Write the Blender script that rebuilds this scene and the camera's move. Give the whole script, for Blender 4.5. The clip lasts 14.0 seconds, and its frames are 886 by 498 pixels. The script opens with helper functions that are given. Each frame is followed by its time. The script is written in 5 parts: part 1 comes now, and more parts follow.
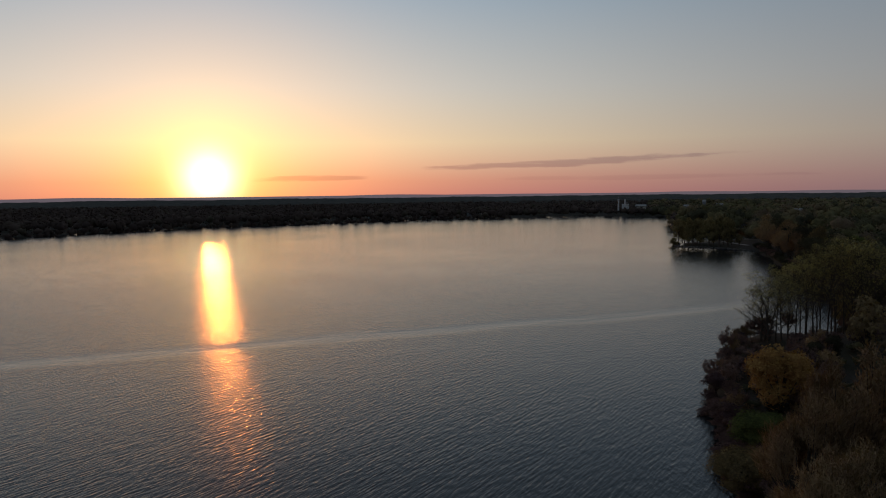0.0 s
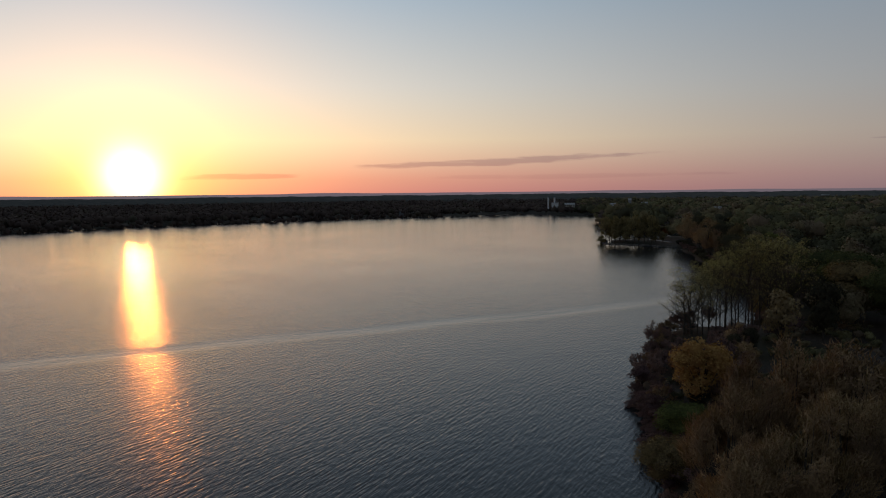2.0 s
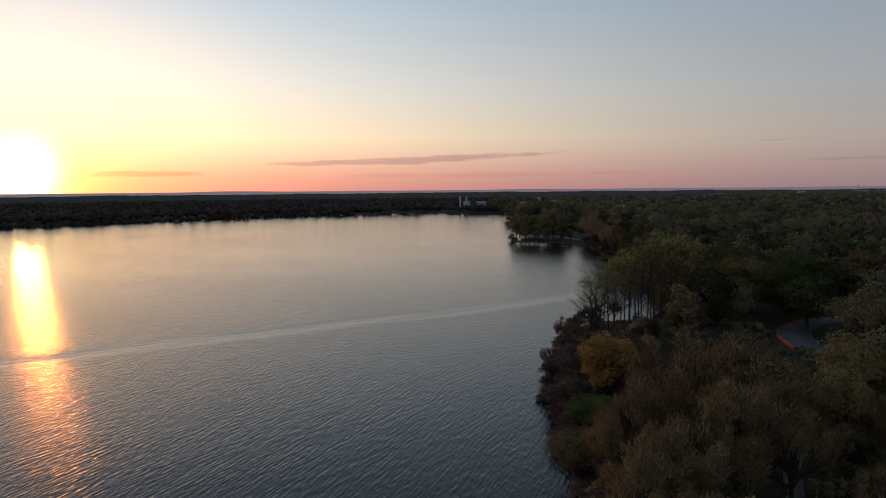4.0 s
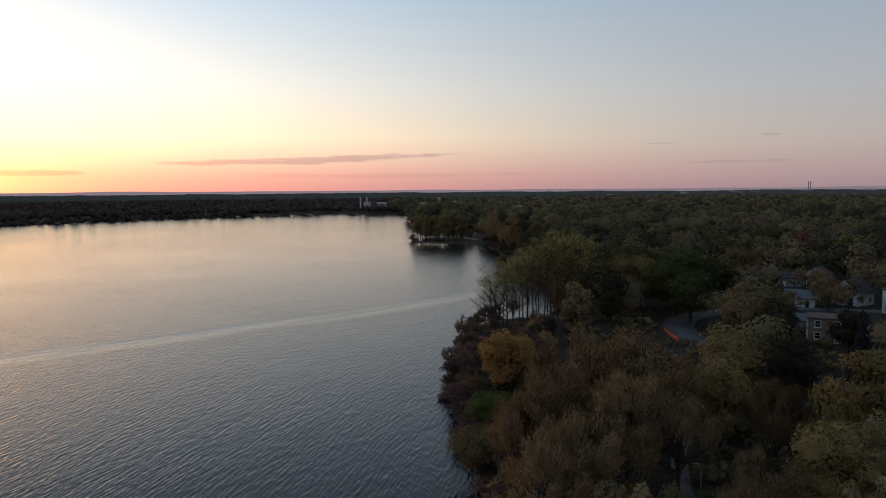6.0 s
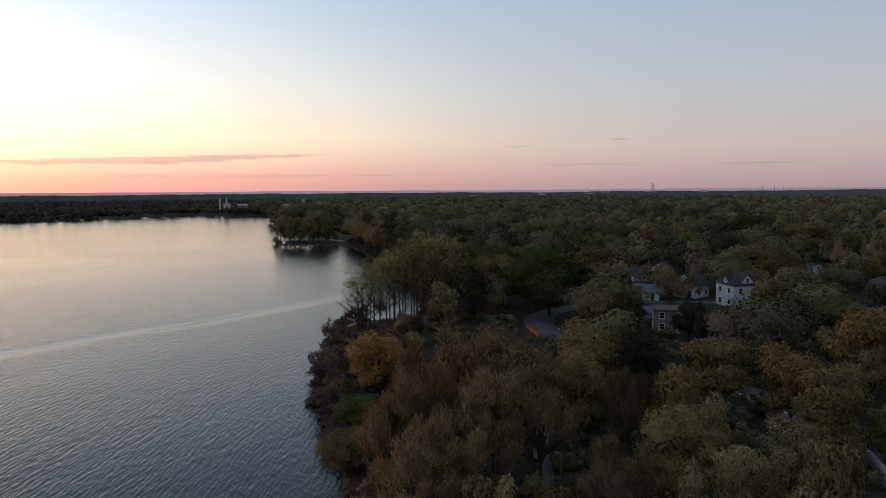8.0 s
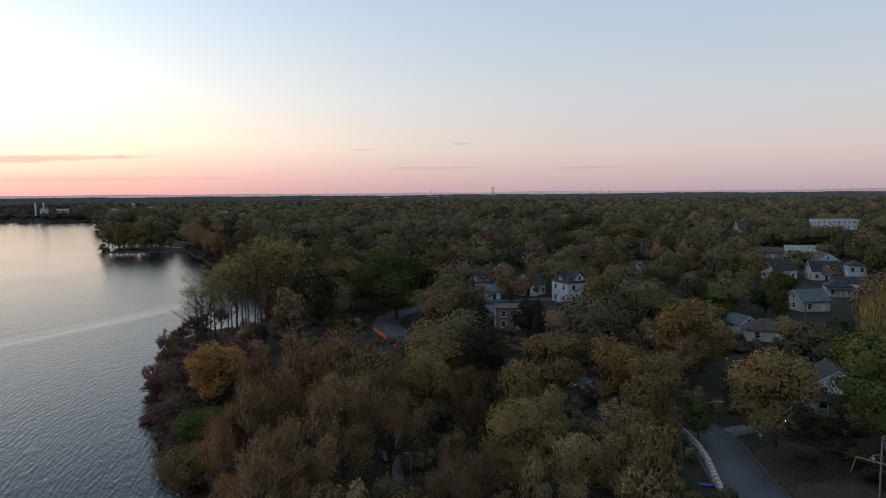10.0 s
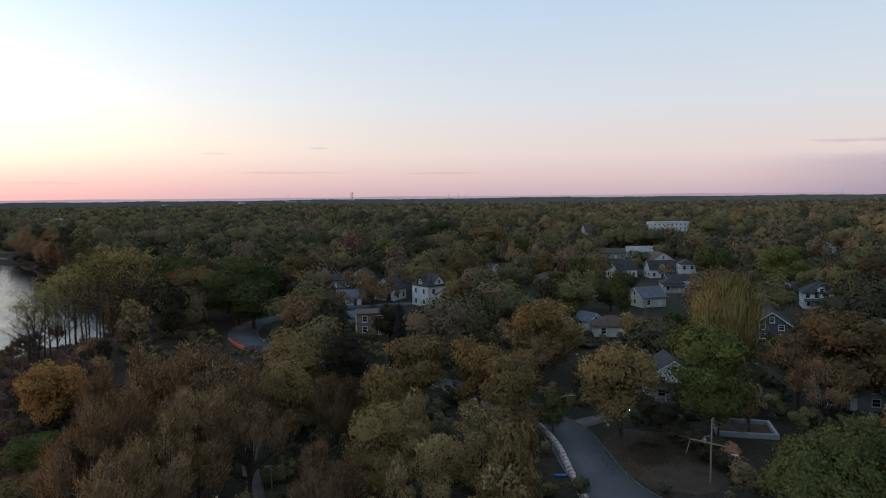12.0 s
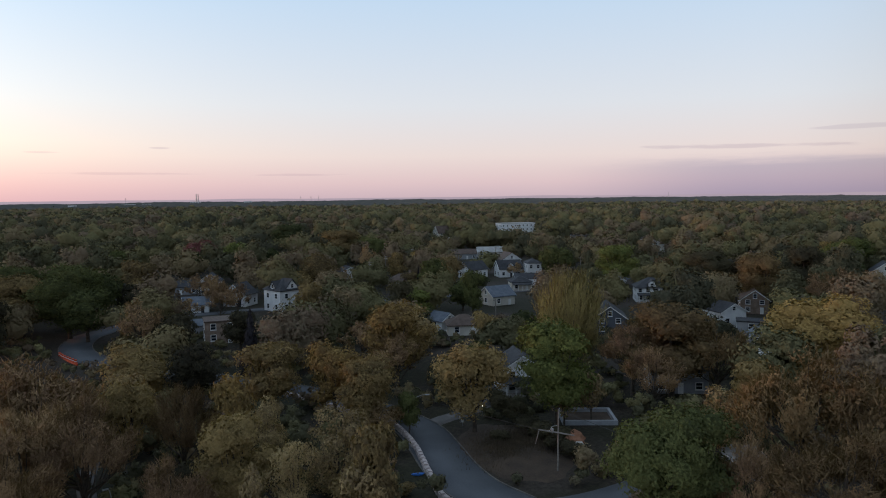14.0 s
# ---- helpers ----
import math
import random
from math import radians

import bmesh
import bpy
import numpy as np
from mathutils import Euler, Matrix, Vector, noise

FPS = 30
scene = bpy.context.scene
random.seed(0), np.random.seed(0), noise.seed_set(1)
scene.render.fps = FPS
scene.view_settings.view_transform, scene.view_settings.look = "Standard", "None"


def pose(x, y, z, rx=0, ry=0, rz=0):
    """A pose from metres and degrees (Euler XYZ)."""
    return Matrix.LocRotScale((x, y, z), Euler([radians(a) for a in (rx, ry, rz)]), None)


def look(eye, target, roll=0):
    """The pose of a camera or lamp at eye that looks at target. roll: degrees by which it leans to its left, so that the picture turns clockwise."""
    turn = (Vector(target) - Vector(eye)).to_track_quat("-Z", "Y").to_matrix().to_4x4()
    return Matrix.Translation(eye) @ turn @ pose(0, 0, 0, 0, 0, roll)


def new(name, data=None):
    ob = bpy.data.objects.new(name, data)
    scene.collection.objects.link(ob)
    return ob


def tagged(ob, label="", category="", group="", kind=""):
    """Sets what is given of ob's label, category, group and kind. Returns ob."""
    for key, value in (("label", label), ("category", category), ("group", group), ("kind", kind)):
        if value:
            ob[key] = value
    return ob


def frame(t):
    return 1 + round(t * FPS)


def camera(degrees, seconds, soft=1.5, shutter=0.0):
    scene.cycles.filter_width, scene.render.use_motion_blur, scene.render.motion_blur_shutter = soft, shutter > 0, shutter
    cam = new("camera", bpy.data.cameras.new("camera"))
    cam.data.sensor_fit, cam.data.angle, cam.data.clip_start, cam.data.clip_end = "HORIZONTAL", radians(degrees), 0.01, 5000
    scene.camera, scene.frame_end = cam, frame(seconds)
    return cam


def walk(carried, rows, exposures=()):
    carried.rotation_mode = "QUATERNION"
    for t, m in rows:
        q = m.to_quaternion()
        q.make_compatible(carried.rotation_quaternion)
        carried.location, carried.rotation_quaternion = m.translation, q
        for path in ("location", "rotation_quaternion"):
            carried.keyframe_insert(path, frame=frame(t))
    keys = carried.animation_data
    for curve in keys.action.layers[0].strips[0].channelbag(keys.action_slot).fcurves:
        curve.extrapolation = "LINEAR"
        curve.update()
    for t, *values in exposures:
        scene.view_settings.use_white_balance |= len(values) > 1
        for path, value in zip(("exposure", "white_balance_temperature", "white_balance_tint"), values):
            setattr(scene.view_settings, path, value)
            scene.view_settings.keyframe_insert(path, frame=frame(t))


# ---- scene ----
# The camera hangs still in the air over the lake shore and turns slowly to its right.
cam = camera(63.8, 14.0, soft=1.05)
EYE = 38.0  # height over the water
TURN = [(0.0, 0.1, -4.31, 0.68), (0.5, -0.97, -4.33, 0.68), (1.0, -2.31, -4.39, 0.67), (1.5, -3.7, -4.44, 0.67),
        (2.0, -5.33, -4.48, 0.66), (2.5, -6.98, -4.54, 0.65), (3.0, -8.71, -4.6, 0.62), (5.5, -18.19, -4.69, 0.5),
        (6.0, -20.32, -4.69, 0.48), (6.5, -22.77, -4.71, 0.46), (7.0, -25.42, -4.72, 0.46), (7.5, -28.25, -4.71, 0.44),
        (8.0, -31.1, -4.67, 0.44), (10.5, -46.47, -4.45, 0.54), (11.0, -49.26, -4.38, 0.58), (11.5, -51.93, -4.27, 0.59),
        (12.0, -54.75, -4.2, 0.6), (12.5, -57.63, -4.19, 0.6), (13.0, -60.53, -4.17, 0.62), (13.5, -63.55, -4.16, 0.64), (14.0, -66.48, -4.14, 0.63)]
LIGHTER = [(0.0, -1.72), (1.5, -1.53), (3.0, -1.3), (5.5, -0.88), (6.5, -0.74), (8.0, -0.56), (10.5, -0.15), (12.0, 0.0), (14.0, 0.05)]
walk(cam, [(t, pose(0, 0, EYE, 90 + pitch, roll, yaw)) for t, yaw, pitch, roll in TURN], LIGHTER)

# ---- sun and sky ----
SUN_AZ, SUN_EL = radians(18.2), radians(1.5)
SUN = Vector((-math.sin(SUN_AZ) * math.cos(SUN_EL), math.cos(SUN_AZ) * math.cos(SUN_EL), math.sin(SUN_EL)))
sun = new("sun", bpy.data.lights.new("sun", "SUN"))
sun.data.energy, sun.data.angle, sun.data.color = 0.62, radians(1.8), (1.0, 0.27, 0.045)
sun.matrix_basis = look(SUN * 100, (0, 0, 0))


class Nodes:
    """Short hand for building node trees."""

    def __init__(self, tree):
        self.tree = tree
        tree.nodes.clear()

    def add(self, kind, inputs=(), **settings):
        node = self.tree.nodes.new(kind)
        for key, value in settings.items():
            setattr(node, key, value)
        for key, value in dict(inputs).items():
            socket = node.inputs[key]
            if isinstance(value, bpy.types.NodeSocket):
                self.tree.links.new(value, socket)
            elif socket.type == "RGBA" and len(value) == 3:
                socket.default_value = (*value, 1)
            else:
                socket.default_value = value
        return node

    def math(self, op, *values, clamp=False):
        return self.add("ShaderNodeMath", enumerate(values), operation=op, use_clamp=clamp).outputs[0]

    def vmath(self, op, *values):
        node = self.add("ShaderNodeVectorMath", enumerate(values), operation=op)
        return node.outputs["Value" if op in ("DOT_PRODUCT", "LENGTH") else "Vector"]

    def span(self, value, low, high, to_low=0.0, to_high=1.0, smooth=True):
        return self.add("ShaderNodeMapRange", {0: value, 1: low, 2: high, 3: to_low, 4: to_high}, interpolation_type="SMOOTHSTEP" if smooth else "LINEAR").outputs[0]

    def ramp(self, value, stops):
        node = self.add("ShaderNodeValToRGB", {0: value})
        marks = node.color_ramp.elements
        while len(marks) < len(stops):
            marks.new(0.5)
        for mark, (at, colour) in zip(marks, stops):
            mark.position, mark.color = at, (*colour, 1)
        return node.outputs[0]

    def mix(self, factor, a, b, blend="MIX"):
        node = self.add("ShaderNodeMix", {0: factor}, data_type="RGBA", blend_type=blend)
        for socket, value in ((node.inputs[6], a), (node.inputs[7], b)):
            if isinstance(value, bpy.types.NodeSocket):
                self.tree.links.new(value, socket)
            else:
                socket.default_value = (*value, 1)
        return node.outputs[2]

    def noise(self, where, scale, detail=2.0, rough=0.5):
        return self.add("ShaderNodeTexNoise", {"Vector": where, "Scale": scale, "Detail": detail, "Roughness": rough}).outputs[0]


def sky():
    world = bpy.data.worlds.new("dusk_sky")
    scene.world = world
    world.use_nodes = True
    n = Nodes(world.node_tree)
    way = n.add("ShaderNodeTexCoord").outputs["Generated"]
    xyz = n.add("ShaderNodeSeparateXYZ", {0: way})
    x, y, z = xyz.outputs
    el = n.math("MULTIPLY", n.math("ARCSINE", z), 57.2958)
    az = n.math("MULTIPLY", n.math("ARCTAN2", n.math("MULTIPLY", x, -1.0), y), 57.2958)
    height = n.math("DIVIDE", el, 60.0, clamp=True)
    # the clear sky away from the sun, and what the low sun adds on its own side
    away = n.ramp(height, [(0.0, (0.55, 0.43, 0.49)), (0.02, (0.65, 0.51, 0.55)), (0.055, (0.72, 0.63, 0.64)), (0.12, (0.65, 0.68, 0.75)),
                           (0.28, (0.46, 0.62, 0.81)), (0.42, (0.37, 0.49, 0.64)), (1.0, (0.36, 0.47, 0.62))])
    warm = n.ramp(height, [(0.0, (1.25, 0.24, 0.09)), (0.02, (1.35, 0.39, 0.14)), (0.07, (1.85, 1.38, 0.70)), (0.14, (1.36, 1.26, 1.02)),
                           (0.26, (0.62, 0.80, 0.92)), (0.40, (0.14, 0.20, 0.27)), (1.0, (0.02, 0.03, 0.05))])
    facing = n.vmath("DOT_PRODUCT", way, tuple(SUN))
    near = n.math("POWER", n.math("MULTIPLY_ADD", facing, 0.5, 0.5), 8.5)
    east = n.span(facing, -0.95, -0.3, 0.2, 1.0)
    away = n.mix(1.0, away, n.add("ShaderNodeCombineColor", {0: east, 1: east, 2: east}).outputs[0], "MULTIPLY")
    colour = n.mix(1.0, away, n.mix(near, (0, 0, 0), warm), "ADD")
    ahead = n.math("MAXIMUM", facing, 0.0)
    for power, tint in ((45.0, (1.0, 0.40, 0.02)), (300.0, (1.8, 1.1, 0.03)), (1900.0, (6.5, 6.0, 4.0))):
        colour = n.mix(1.0, colour, n.mix(n.math("POWER", ahead, power), (0, 0, 0), tint), "ADD")
    # thin clouds low over the land
    ragged = n.add("ShaderNodeTexNoise", {"Vector": n.vmath("MULTIPLY", n.add("ShaderNodeCombineXYZ", {0: az, 1: el}).outputs[0], (0.16, 1.7, 1.0)), "Scale": 1.0, "Detail": 5.0, "Roughness": 0.6}).outputs[0]
    for az0, el0, half, thick, tilt, dark in ((-9.8, 2.5, 13.5, 0.36, -0.03, 0.6), (11.0, 1.45, 6.0, 0.26, -0.01, 0.55), (-15.0, 1.25, 14.0, 0.22, 0.0, 0.16),
                                              (-37.5, 3.45, 1.4, 0.09, 0.0, 0.25), (-45.0, 3.9, 0.9, 0.09, 0.0, 0.3), (-42.0, 2.0, 7.0, 0.12, 0.0, 0.2),
                                              (-55.0, 1.9, 4.0, 0.13, 0.0, 0.2), (-90.0, 3.5, 8.0, 0.22, 0.02, 0.3), (-97.0, 4.6, 4.0, 0.2, 0.0, 0.25)):
        across = n.math("DIVIDE", n.math("SUBTRACT", az, az0), half)
        up = n.math("DIVIDE", n.math("SUBTRACT", el, n.math("MULTIPLY_ADD", n.math("SUBTRACT", az, az0), tilt, el0)), thick)
        body = n.math("SUBTRACT", 1.0, n.math("ADD", n.math("MULTIPLY", across, across), n.math("MULTIPLY", up, up)))
        cover = n.span(n.math("ADD", body, n.math("MULTIPLY_ADD", ragged, 3.4, -1.8)), 0.0, 0.7, 0.0, dark)
        colour = n.mix(cover, colour, n.mix(1.0, colour, (0.46, 0.42, 0.60), "MULTIPLY"))
    bank = n.math("MULTIPLY", n.span(az, -74.0, -90.0), n.span(n.math("MULTIPLY_ADD", ragged, 1.2, el), 3.7, 2.6))
    colour = n.mix(n.math("MULTIPLY", bank, 0.75), colour, n.mix(1.0, colour, (0.55, 0.62, 0.78), "MULTIPLY"))
    air = n.add("ShaderNodeTexSky", sky_type="NISHITA", sun_disc=False, sun_elevation=SUN_EL, sun_rotation=-SUN_AZ)
    veil = n.add("ShaderNodeBackground", {0: air.outputs[0], 1: 0.05})
    gradient = n.add("ShaderNodeBackground", {0: colour, 1: 1.0})
    both = n.add("ShaderNodeAddShader", {0: veil.outputs[0], 1: gradient.outputs[0]})
    n.add("ShaderNodeOutputWorld", {0: both.outputs[0]})


sky()

# ---- materials ----
MATERIALS = {}


def material(name, build):
    if name not in MATERIALS:
        m = bpy.data.materials.new(name)
        m.use_nodes = True
        n = Nodes(m.node_tree)
        n.add("ShaderNodeOutputMaterial", {0: build(n)})
        MATERIALS[name] = m
    return MATERIALS[name]


def place(n):
    return n.add("ShaderNodeNewGeometry").outputs["Position"]


def surface(n, colour, rough, bump=None, metal=0.0, depth=0.02, specular=0.5):
    inputs = {"Base Color": colour, "Roughness": rough, "Metallic": metal, "Specular IOR Level": specular}
    if bump is not None:
        inputs["Normal"] = n.add("ShaderNodeBump", {"Strength": 1.0, "Distance": depth, "Height": bump}).outputs[0]
    return n.add("ShaderNodeBsdfPrincipled", inputs).outputs[0]


def mottled(name, dark, light, scale, rough=0.8, depth=0.02, fine=8.0, metal=0.0):
    """A worn surface that varies at two scales."""
    def build(n):
        where = n.add("ShaderNodeTexCoord").outputs["Object"]
        coarse, small = n.noise(where, scale, 3.0), n.noise(where, scale * fine, 3.0, 0.7)
        blend = n.math("ADD", n.math("MULTIPLY", coarse, 0.65), n.math("MULTIPLY", small, 0.35))
        return surface(n, n.mix(n.span(blend, 0.3, 0.7), dark, light), rough, small, metal, depth)
    return material(name, build)


def leafy(name, dark, light, twig=False):
    """Leaves or twigs: each piece a little different, each tree a little different."""
    def build(n):
        geo = n.add("ShaderNodeNewGeometry")
        own = n.add("ShaderNodeObjectInfo").outputs["Random"]
        patch = n.noise(geo.outputs["Position"], 0.35, 2.0)
        each = geo.outputs["Random Per Island"]
        blend = n.math("ADD", n.math("MULTIPLY", each, 0.34), n.math("ADD", n.math("MULTIPLY", patch, 0.6), n.math("MULTIPLY_ADD", own, 0.4, -0.15)))
        colour = n.mix(n.span(blend, 0.15, 0.85), dark, light)
        relief = n.add("ShaderNodeBump", {"Strength": 1.0, "Distance": 0.35, "Height": n.noise(geo.outputs["Position"], 2.0, 3.0, 0.7)}).outputs[0]
        flat = n.add("ShaderNodeBsdfDiffuse", {0: colour, 1: 0.6, 2: relief}).outputs[0]
        if twig:
            return flat
        seen = n.add("ShaderNodeBsdfTranslucent", {0: n.mix(1.0, colour, (1.0, 1.0, 0.55), "MULTIPLY")}).outputs[0]
        return n.add("ShaderNodeMixShader", {0: 0.2, 1: flat, 2: seen}).outputs[0]
    return material(name, build)


LEAVES = {"loose": ((0.127, 0.101, 0.059), (0.349, 0.277, 0.129)), "green": ((0.056, 0.064, 0.033), (0.155, 0.165, 0.064)), "green_dull": ((0.045, 0.041, 0.032), (0.115, 0.100, 0.060)),
          "lime": ((0.079, 0.094, 0.037), (0.220, 0.237, 0.077)), "olive": ((0.132, 0.097, 0.056), (0.370, 0.266, 0.118)),
          "yellow": ((0.185, 0.122, 0.059), (0.475, 0.325, 0.123)), "gold": ((0.355, 0.178, 0.069), (0.614, 0.397, 0.140)),
          "rust": ((0.140, 0.098, 0.055), (0.310, 0.220, 0.105)), "russet": ((0.155, 0.100, 0.058), (0.330, 0.220, 0.112)),
          "brown": ((0.250, 0.153, 0.100), (0.522, 0.349, 0.192)), "red": ((0.140, 0.054, 0.056), (0.280, 0.118, 0.112)),
          "pale": ((0.198, 0.141, 0.086), (0.473, 0.352, 0.178)), "tall": ((0.243, 0.202, 0.092), (0.592, 0.501, 0.205)),
          "poplar": ((0.240, 0.180, 0.090), (0.520, 0.410, 0.160)), "conifer": ((0.030, 0.027, 0.036), (0.069, 0.063, 0.068)),
          "bush": ((0.094, 0.058, 0.064), (0.208, 0.131, 0.112)), "bare_bush": ((0.161, 0.099, 0.097), (0.334, 0.211, 0.176))}
for key, (dark, light) in LEAVES.items():
    leafy("leaves_" + key, dark, light)
BARK = mottled("bark", (0.035, 0.026, 0.02), (0.11, 0.085, 0.062), 1.5, 0.9, 0.03)


def ground_look(n):
    where = place(n)
    patch, grain = n.noise(where, 0.035, 4.0, 0.6), n.noise(where, 1.3, 4.0, 0.7)
    grass = n.mix(n.span(grain, 0.3, 0.7), (0.018, 0.018, 0.010), (0.040, 0.036, 0.020))
    litter = n.mix(n.span(grain, 0.3, 0.7), (0.028, 0.022, 0.017), (0.066, 0.052, 0.040))
    return surface(n, n.mix(n.span(patch, 0.42, 0.58), grass, litter), 0.95, grain, 0.0, 0.08, 0.2)


GROUND = material("grass_and_litter", ground_look)


def water_look(n):
    where = place(n)
    # long smooth wake that lies across the lake
    streak = n.add("ShaderNodeMapping", {"Vector": where, "Location": (0, 0, 0), "Rotation": (0, 0, radians(-20.5))}).outputs[0]
    off = n.add("ShaderNodeSeparateXYZ", {0: streak}).outputs[1]
    bend = n.math("MULTIPLY_ADD", n.noise(n.vmath("MULTIPLY", streak, (0.012, 0.0, 0.0)), 1.0, 2.0), 16.0, -8.0)
    from_line = n.math("ABSOLUTE", n.math("SUBTRACT", n.math("ADD", off, bend), 187.0))
    calm = n.math("MULTIPLY", n.span(from_line, 9.0, 1.0), n.span(n.noise(n.vmath("MULTIPLY", streak, (0.02, 0.15, 0)), 1.0, 3.0), 0.3, 0.6, 0.5, 1.0))
    gusts = n.span(n.noise(where, 0.012, 3.0, 0.6), 0.3, 0.7, 0.8, 1.2)
    # short crests driven by the wind, crossed by a weaker set, over a slow swell
    main = n.add("ShaderNodeMapping", {"Vector": where, "Rotation": (0, 0, radians(-57))}).outputs[0]
    cross = n.add("ShaderNodeMapping", {"Vector": where, "Rotation": (0, 0, radians(-95))}).outputs[0]
    crests = n.noise(n.vmath("MULTIPLY", main, (0.2, 1.0, 1.0)), 1.75, 2.0, 0.5)
    second = n.noise(n.vmath("MULTIPLY", cross, (0.3, 1.0, 1.0)), 1.5, 2.0, 0.5)
    swell = n.noise(n.vmath("MULTIPLY", main, (0.35, 1.0, 1.0)), 0.2, 2.0, 0.5)
    size = n.math("MULTIPLY", gusts, n.math("MULTIPLY_ADD", calm, -0.62, 1.0))
    height = n.math("ADD", n.math("MULTIPLY", crests, 0.105), n.math("ADD", n.math("MULTIPLY", second, 0.06), n.math("MULTIPLY", swell, 0.06)))
    bump = n.add("ShaderNodeBump", {"Strength": 1.0, "Distance": 1.0, "Height": n.math("MULTIPLY", height, size)}).outputs[0]
    # roughness set along y to fit glitter and brightness from the camera
    out = n.add("ShaderNodeSeparateXYZ", {0: where}).outputs[1]
    roughness_out = n.math("ADD", n.span(out, 70.0, 180.0, 0.185, 0.215), n.span(out, 200.0, 480.0, 0.0, -0.095))
    return n.add("ShaderNodeBsdfPrincipled", {"Base Color": (0.008, 0.011, 0.014), "Roughness": n.math("MULTIPLY_ADD", calm, -0.06, roughness_out), "IOR": 1.333, "Normal": bump}).outputs[0]


WATER = material("rippled_water", water_look)

# ---- land and lake ----
LAKE = [(-60, -300), (-25, -120), (-4, -30), (10, 15), (22, 50), (33, 79), (38, 96), (43, 114), (47.5, 130), (54, 146), (68, 171), (80, 186), (88, 190), (97, 184), (112, 189),
        (122, 205), (140, 236), (158, 325), (199, 456), (183, 481), (168, 495), (165, 506), (178, 540), (205, 545), (226, 560), (262, 565), (268, 612), (232, 628),
        (246, 760), (286, 915), (330, 935), (440, 1110), (560, 1335), (433, 1362), (345, 1125), (287, 1130), (252, 1240), (200, 1184), (105, 1160),
        (-5, 1118), (-90, 1072), (-195, 998), (-286, 932), (-360, 846), (-408, 771), (-440, 690), (-560, 480), (-700, 150), (-620, -300), (-300, -480)]


def lake_distance(x, y):
    """Metres to the shore: negative out on the lake, positive on land."""
    poly = np.array(LAKE, float)
    a, b = poly, np.roll(poly, -1, 0)
    best, inside = np.full(x.shape, 1e9), np.zeros(x.shape, bool)
    for (ax, ay), (bx, by) in zip(a, b):
        dx, dy = bx - ax, by - ay
        s = np.clip(((x - ax) * dx + (y - ay) * dy) / (dx * dx + dy * dy), 0, 1)
        best = np.minimum(best, np.hypot(x - ax - s * dx, y - ay - s * dy))
        crosses = (ay > y) != (by > y)
        with np.errstate(divide="ignore", invalid="ignore"):
            inside ^= crosses & (x < ax + (y - ay) * dx / dy if dy else False)
    return np.where(inside, -best, best)


def land_height(x, y):
    shore, far = lake_distance(x, y), np.hypot(x, y)
    rise = np.clip((far - 700) / 3800, 0, 1)
    rolling = 1.5 * np.sin(x / 310.0 + 1.0) * np.sin(y / 270.0) * np.clip((far - 500) / 900, 0, 1)
    bank = np.clip((shore + 1.2) / 3.6, 0, 1)
    return -2.5 + 4.0 * bank * bank * (3 - 2 * bank) + (16 * rise * rise * (3 - 2 * rise) + rolling) * np.clip(shore / 120, 0, 1)


def spot(x, y):
    return float(land_height(np.array([float(x)]), np.array([float(y)]))[0])


def mesh_from(name, verts, faces, mats, smooth=False, normals=None):
    """A mesh from arrays; normals, one for each vertex, let foliage catch light as a rounded mass."""
    data = bpy.data.meshes.new(name)
    verts, faces = np.asarray(verts, np.float32), np.asarray(faces, np.int32)
    count, corners = faces.shape
    data.vertices.add(len(verts))
    data.vertices.foreach_set("co", verts.ravel())
    data.loops.add(faces.size)
    data.loops.foreach_set("vertex_index", faces.ravel())
    data.polygons.add(count)
    data.polygons.foreach_set("loop_start", np.arange(0, faces.size, corners, dtype=np.int32))
    data.polygons.foreach_set("use_smooth", np.full(count, smooth))
    data.update(calc_edges=True)
    if normals is not None:
        data.attributes.new("custom_normal", "FLOAT_VECTOR", "POINT").data.foreach_set("vector", np.asarray(normals, np.float32).ravel())
        data.update()
    for m in mats:
        data.materials.append(m)
    return data


def polar_sheet(radii, turns, height):
    """A sheet of rings round the origin."""
    turn, radius = np.meshgrid(turns, radii)
    x, y = -np.sin(turn) * radius, np.cos(turn) * radius
    verts = np.stack([x, y, height(x, y)], -1).reshape(-1, 3)
    rings, steps = len(radii), len(turns)
    i, j = np.meshgrid(np.arange(rings - 1), np.arange(steps - 1), indexing="ij")
    corner = (i * steps + j).ravel()
    return verts, np.stack([corner, corner + steps, corner + steps + 1, corner + 1], -1)


radii = np.concatenate([[0.01], np.geomspace(4, 4950, 170)])
verts, faces = polar_sheet(radii, np.radians(np.linspace(0, 360, 401)), land_height)
tagged(new("ground", mesh_from("ground", verts, faces, [GROUND], True)), "grassy lake shore with leaf litter and gardens", "ground", kind="structure")
edge = [(-760, -540), (620, -540), (620, 1420), (-760, 1420)]
tagged(new("water", mesh_from("water", [(x, y, 0.0) for x, y in edge], [(0, 1, 2, 3)], [WATER])), "wide lake with wind ripples reflecting the sunset", "lake", kind="structure")

# ---- trees ----


